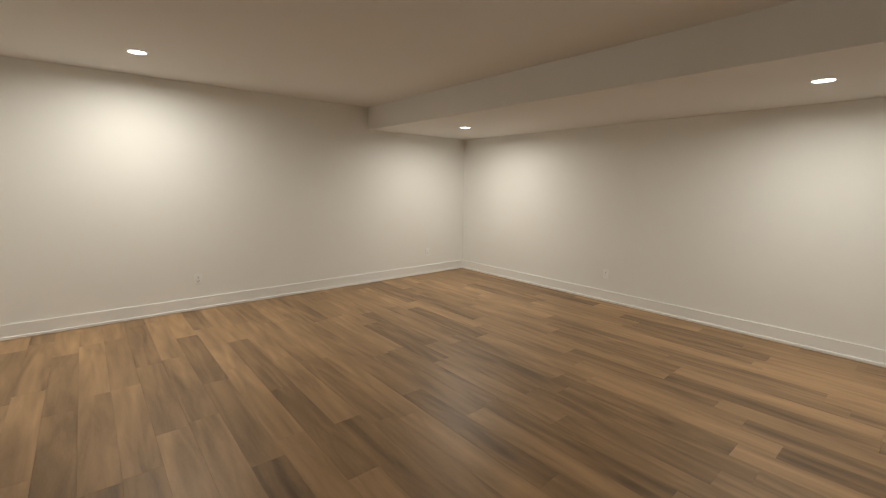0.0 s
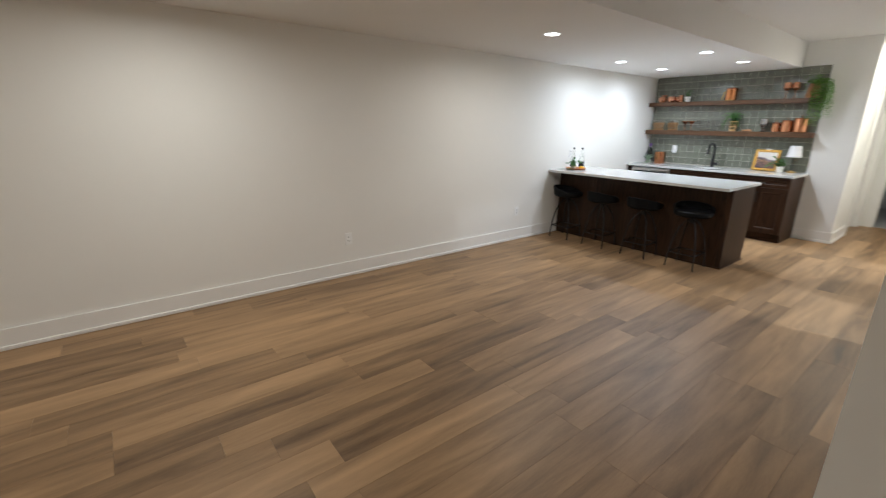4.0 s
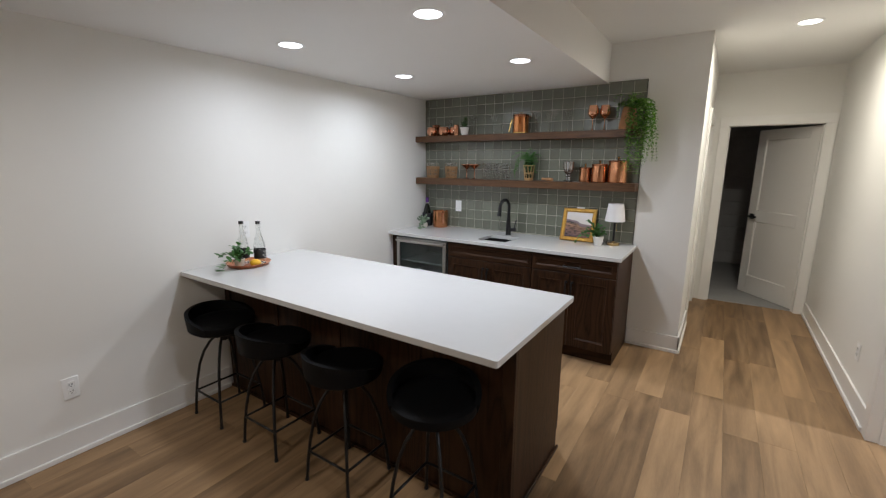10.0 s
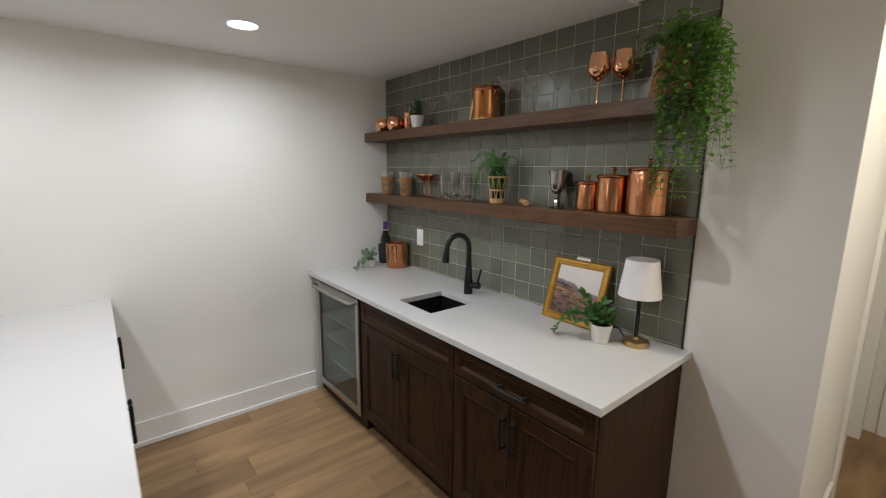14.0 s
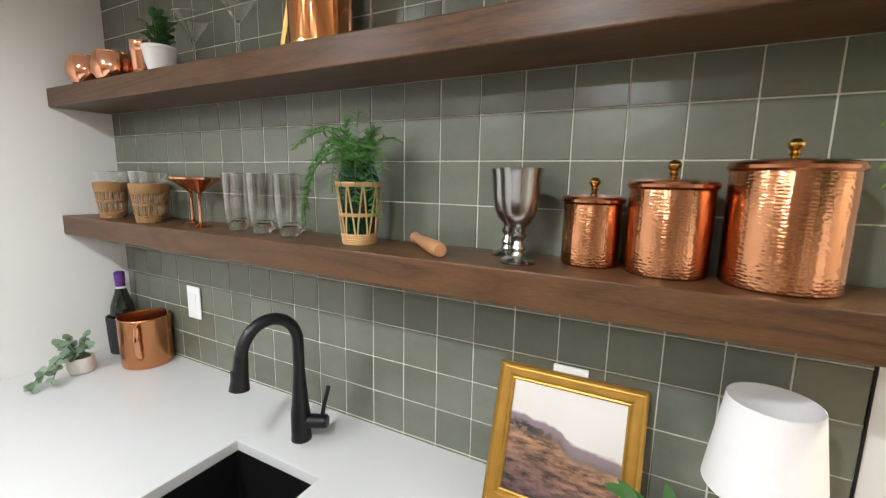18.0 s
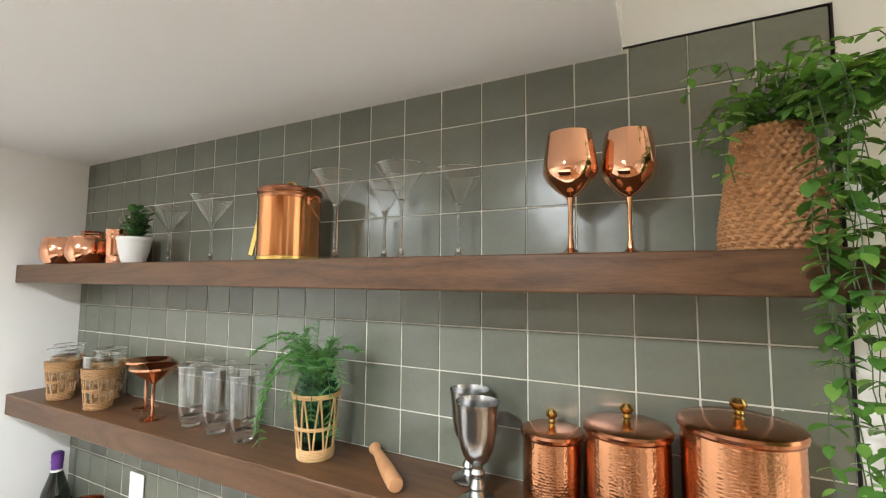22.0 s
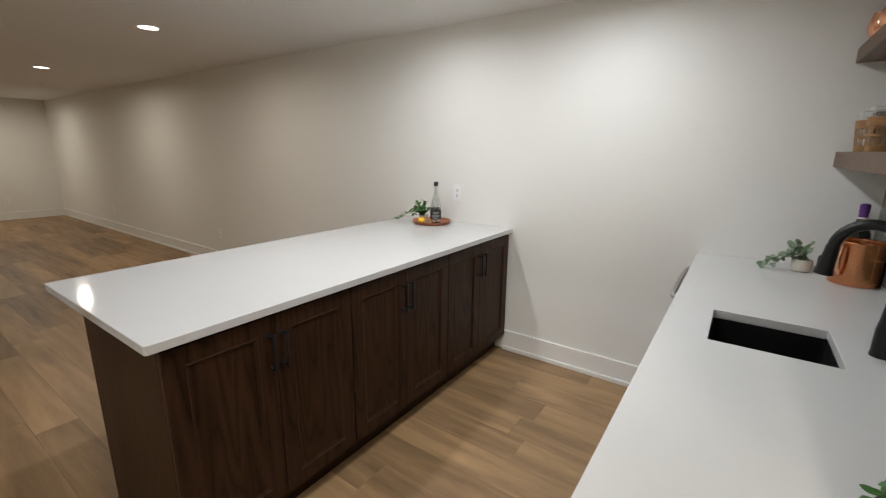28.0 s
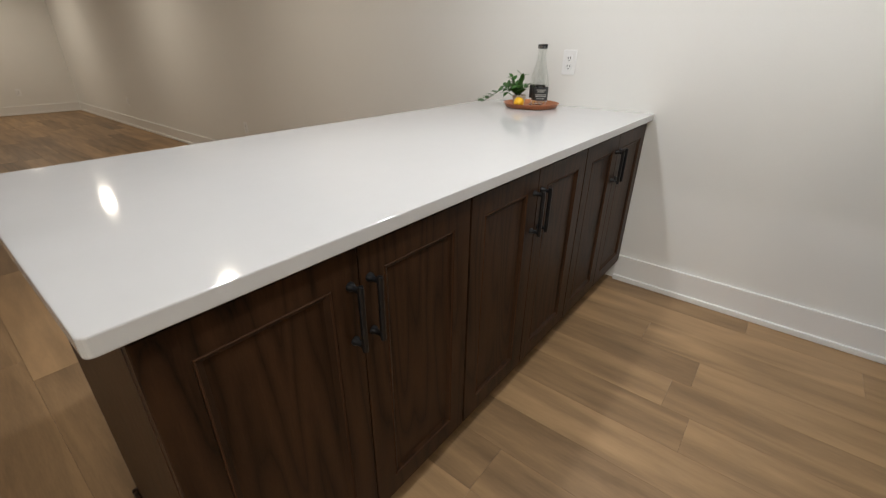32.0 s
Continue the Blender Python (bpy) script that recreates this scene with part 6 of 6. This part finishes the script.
for pts in VINES:
    stem = bmesh.new()
    tube(stem, pts, 0.0008, 4)
    part("vine", stem, STEMG, planter)
    total = sum((b - a).length for a, b in zip(pts, pts[1:]))
    done, turn = 0.0, RNG.uniform(0, 3.14)
    for a, b in zip(pts, pts[1:]):
        steps = max(1, round((b - a).length / 0.0245))
        for j in range(steps):
            p = a.lerp(b, (j + 0.5) / steps)
            u = (done + (b - a).length * (j + 0.5) / steps) / total
            turn += 1.25 + RNG.uniform(-0.3, 0.3)
            size = (1.0 - 0.45 * max(0.0, u - 0.6) / 0.4) * RNG.uniform(0.7, 1.1) * (0.8 if p.z > 0.12 else 1.0)
            for s in (0, math.pi):
                d = Vector((math.cos(turn + s), math.sin(turn + s), RNG.uniform(-0.75, 0.1)))
                if p.y < -0.045:
                    d.y = abs(d.y)
                pale = RNG.random() < 0.20 + 0.45 * max(0.0, u - 0.4)
                leaf(light_l if pale else dark_l, p, d, (0, 0, 1), 0.0310 * size, 0.0197 * size, 0.20, RNG.uniform(0.05, 0.3))
        done += (b - a).length
part("foliage", dark_l, LEAF, planter, "dense small green leaves")
part("young_leaves", light_l, LEAF_P, planter, "paler young leaves")

# ---- tray on the peninsula ----
TX, TY = 4.868, -3.832
tray = thing("copper_tray", pose(TX, TY, Z0), "round copper tray on the white peninsula", "tray")
bm = bmesh.new()
lathe(bm, [(0.0, 0.0), (0.118, 0.0), (0.128, 0.004), (0.142, 0.022), (0.144, 0.0235), (0.1425, 0.0245), (0.126, 0.007), (0.117, 0.0035), (0.0, 0.0035)], 64)
part("dish", bm, material("satin_copper", (0.60, 0.25, 0.13), 0.32, 1.0, 0.12, 12, 0.05, 200), tray)


def soda_bottle():
    root = thing("glass_bottle", pose(0, 0, 0), "clear glass water bottle with a black cap and label", "bottle", "bottles on the tray")
    vessel(root, [(0.033, 0.0), (0.038, 0.003), (0.039, 0.012), (0.039, 0.120), (0.0378, 0.140), (0.031, 0.170), (0.0205, 0.198), (0.0155, 0.218), (0.0138, 0.268), (0.0148, 0.272), (0.0148, 0.284)], 0.010)
    bm = bmesh.new()
    lathe(bm, [(0.0, 0.296), (0.0148, 0.296), (0.0155, 0.293), (0.0155, 0.277), (0.0148, 0.276)], 28)
    part("cap", bm, BLACKM, root, "black cap")
    bm = bmesh.new()
    lathe(bm, [(0.0394, 0.040), (0.0397, 0.041), (0.0397, 0.102), (0.0394, 0.103)], 36)
    lab = part("label", bm, LABEL_K, root, "black paper label")
    bm = bmesh.new()
    for z, w in ((0.088, 0.6), (0.080, 0.45), (0.066, 0.75), (0.058, 0.7), (0.048, 0.5)):
        n = 10
        for i in range(n):
            a0, a1 = -2.2 - w + 2 * w * i / n, -2.2 - w + 2 * w * (i + 1) / n
            bm.faces.new([bm.verts.new((0.0401 * math.cos(a), 0.0401 * math.sin(a), zz)) for a, zz in ((a0, z), (a1, z), (a1, z + 0.0045), (a0, z + 0.0045))])
    bmesh.ops.remove_doubles(bm, verts=bm.verts[:], dist=1e-5)
    part("print", bm, LABEL_G, lab, "plain grey print")
    return root


b1 = soda_bottle()
b1.matrix_basis = pose(4.829, -3.897, Z0 + 0.0035, 0, 0, -20)
copy_thing(b1, pose(4.922, -3.832, Z0 + 0.0035, 0, 0, 30))
lemon = thing("lemon", pose(4.765, -3.816, Z0 + 0.0305, 0, 0, 30), "bright yellow lemon on the copper tray", "lemon")
bm = bmesh.new()
lathe(bm, [(0.0, -0.040), (0.004, -0.0395), (0.008, -0.036), (0.019, -0.028), (0.0255, -0.012), (0.0265, 0.0), (0.0255, 0.012), (0.019, 0.027), (0.009, 0.034), (0.004, 0.038), (0.0, 0.0385)], 32)
part("fruit", bm, LEMON, lemon, at=pose(0, 0, 0, 0, 90, 0))
ivy = thing("ivy_plant", pose(4.862, -3.762, Z0 + 0.0035), "small trailing ivy in a pale pot on the tray", "potted plant")
bm = bmesh.new()
shell(bm, [(0.024, 0.0), (0.027, 0.002), (0.035, 0.045), (0.0355, 0.052), (0.034, 0.053)], 0.004, 32, 0.02)
part("pot", bm, STONEWARE, ivy)
bm = bmesh.new()
lathe(bm, [(0.0, 0.045), (0.031, 0.044)], 20)
part("soil", bm, SOIL, ivy)
leaves = bmesh.new()
SPRIGS = [[(0, 0, 0.045), (-0.02, 0.03, 0.085), (-0.04, 0.075, 0.080), (-0.06, 0.12, 0.055), (-0.08, 0.16, 0.022), (-0.09, 0.18, 0.012)],
          [(0, 0, 0.045), (-0.01, 0.02, 0.10), (-0.02, 0.045, 0.145)], [(0, 0, 0.045), (0.01, 0.0, 0.10), (0.0, -0.01, 0.155)],
          [(0, 0, 0.045), (-0.035, -0.01, 0.095), (-0.065, -0.03, 0.11), (-0.09, -0.03, 0.10)], [(0, 0, 0.045), (0.02, 0.04, 0.085), (0.03, 0.08, 0.095), (0.03, 0.12, 0.085)],
          [(0, 0, 0.045), (-0.035, 0.03, 0.075), (-0.06, 0.05, 0.06)], [(0, 0, 0.045), (0.03, 0.0, 0.08), (0.05, -0.02, 0.09)]]
for path in SPRIGS:
    stem = bmesh.new()
    tube(stem, path, 0.0013, 5)
    part("stem", stem, STEMG, ivy)
    for a, b in zip(path, path[1:]):
        for u in (0.2, 0.5, 0.8):
            p = Vector(a).lerp(Vector(b), u)
            for s in (-1, 1):
                d = (Vector(b) - Vector(a)).normalized() * 0.5 + rand_dir(0.5) * 0.6 + Vector((s * 0.4, 0, 0.2))
                if p.z < 0.05:
                    d.z = abs(d.z) * 0.3 + 0.05
                leaf(leaves, p, d, (0, 0, 1), RNG.uniform(0.034, 0.050), RNG.uniform(0.021, 0.029), 0.2, 0.2 if p.z > 0.06 else 0.0)
part("foliage", leaves, LEAF_D, ivy, "glossy dark green leaves")


# ---- tiles of the bar wall ----
bm = bmesh.new()
box(bm, TILE_X + 0.001, WALL_E - 0.0005, WALL_S + 0.0002, WALL_S + 0.0068, 0.9155, LOW)
box(bm, TILE_X + 0.001, SOFFIT, WALL_S + 0.0002, WALL_S + 0.0068, LOW, TILE_TOP)
grout = part("grout_bed", bm, GROUT, wall_south, "pale grout between the tiles")
EDGE = material("black_edge_trim", (0.012, 0.012, 0.012), 0.4, 0.4, 0.05)
bm = bmesh.new()
box(bm, TILE_X - 0.0035, TILE_X, WALL_S, WALL_S + 0.0105, 0.9155, TILE_TOP + 0.0025)
part("edge_trim", bm, EDGE, wall_south, "thin black tile edge trim")
bm = bmesh.new()
box(bm, TILE_X, SOFFIT - 0.001, WALL_S, WALL_S + 0.0105, TILE_TOP, TILE_TOP + 0.0025)
part("edge_trim", bm, EDGE, wall_south, "thin black tile edge trim")
P = 0.1
gap = 0.0028
columns = [(TILE_X + P * k + gap / 2, min(TILE_X + P * (k + 1) - gap / 2, WALL_E - 0.001)) for k in range(23) if TILE_X + P * k < WALL_E - 0.01]
rows = [(0.9165, 0.924)] + [(0.925 + 0.0995 * k, 0.925 + 0.0995 * (k + 1)) for k in range(4)] + [(1.323, 1.389)]
rows += [(1.4535 + 0.0995 * k, 1.4535 + 0.0995 * (k + 1)) for k in range(3)] + [(1.752, 1.836)]
rows += [(1.905 + 0.0995 * k, 1.905 + 0.0995 * (k + 1)) for k in range(4)]
tile_meshes = {}
rng = random.Random(5)
for z0, z1 in rows:
    z0, z1 = z0 + gap / 2, z1 - gap / 2
    for x0, x1 in columns:
        top = z1
        if z1 > LOW - 0.002 and x0 > SOFFIT - 0.02:
            top = LOW - 0.002
        key = (round(x1 - x0, 3), round(top - z0, 3))
        if key not in tile_meshes:
            bm = bmesh.new()
            w, h = (x1 - x0) / 2, (top - z0) / 2
            box(bm, -w, w, 0, 0.0050, -h, h, min(0.0012, h * 0.4), 1)
            tile_meshes[key] = finish(bm, "tile", GLAZE, 60)
        ob = new("tile", tile_meshes[key])
        ob.parent = wall_south
        ob.location = ((x0 + x1) / 2 + rng.uniform(-4e-4, 4e-4), WALL_S + 0.0032 + rng.uniform(0, 6e-4), (z0 + top) / 2)
        ob.rotation_euler = (radians(rng.uniform(-0.2, 0.2)), radians(rng.uniform(-0.25, 0.25)), radians(rng.uniform(-0.2, 0.2)))

# ---- floor planks ----
bm = bmesh.new()
box(bm, FAR_W - T, WALL_E + T, HALL_END - 0.06, WALL_N + T, -0.12, -0.006)
floor = setting("floor", bm, SUBFLOOR, "brown wood-look plank floor", "floor")
PW, PL = 0.18, 1.22
rng = random.Random(11)
near, rest = [], []
x = FAR_W
row = 0
while x < WALL_E:
    x1 = min(x + PW, WALL_E)
    y = HALL_END - 0.05 - rng.uniform(0.1, PL)
    while y < WALL_N:
        y1 = y + PL
        a, b = max(y, HALL_END - 0.05), min(y1, WALL_N)
        if b - a > 0.03:
            inside = x1 > 0.95 and b > -6.3 and a < 2.4
            (near if inside else rest).append((x, x1, a, b))
        y = y1
    x += PW
    row += 1
near.sort(key=lambda p: abs((p[0] + p[1]) / 2 - 3.1) + 0.35 * abs((p[2] + p[3]) / 2 + 2.2))
rest += near[300:]
plank_meshes = {}
for x0, x1, y0, y1 in near[:300]:
    key = (round(x1 - x0, 3), round(y1 - y0, 3))
    if key not in plank_meshes:
        bm = bmesh.new()
        w, h = (x1 - x0) / 2 - 0.0003, (y1 - y0) / 2 - 0.0003
        box(bm, -w, w, -h, h, -0.006, 0.0, 0.0004, 1)
        plank_meshes[key] = finish(bm, "plank", PLANK, 0)
    ob = new("plank", plank_meshes[key])
    ob.parent, ob.location = floor, ((x0 + x1) / 2, (y0 + y1) / 2, 0)
verts, faces = [], []
for x0, x1, y0, y1 in rest:
    g, c = 0.0003, 0.0004
    n0 = len(verts)
    verts += [(x0 + g, y0 + g, -0.006), (x1 - g, y0 + g, -0.006), (x1 - g, y1 - g, -0.006), (x0 + g, y1 - g, -0.006)]
    verts += [(x0 + g, y0 + g, -c), (x1 - g, y0 + g, -c), (x1 - g, y1 - g, -c), (x0 + g, y1 - g, -c)]
    verts += [(x0 + g + c, y0 + g + c, 0), (x1 - g - c, y0 + g + c, 0), (x1 - g - c, y1 - g - c, 0), (x0 + g + c, y1 - g - c, 0)]
    for k in range(4):
        j = (k + 1) % 4
        faces += [(n0 + k, n0 + j, n0 + 4 + j, n0 + 4 + k), (n0 + 4 + k, n0 + 4 + j, n0 + 8 + j, n0 + 8 + k)]
    faces.append((n0 + 8, n0 + 9, n0 + 10, n0 + 11))
me = bpy.data.meshes.new("planks")
me.from_pydata(verts, [], faces)
me.materials.append(PLANK_REST)
ob = new("planks", me)
ob.parent = floor
tagged(ob, "brown wood-look vinyl planks", kind="stuff")
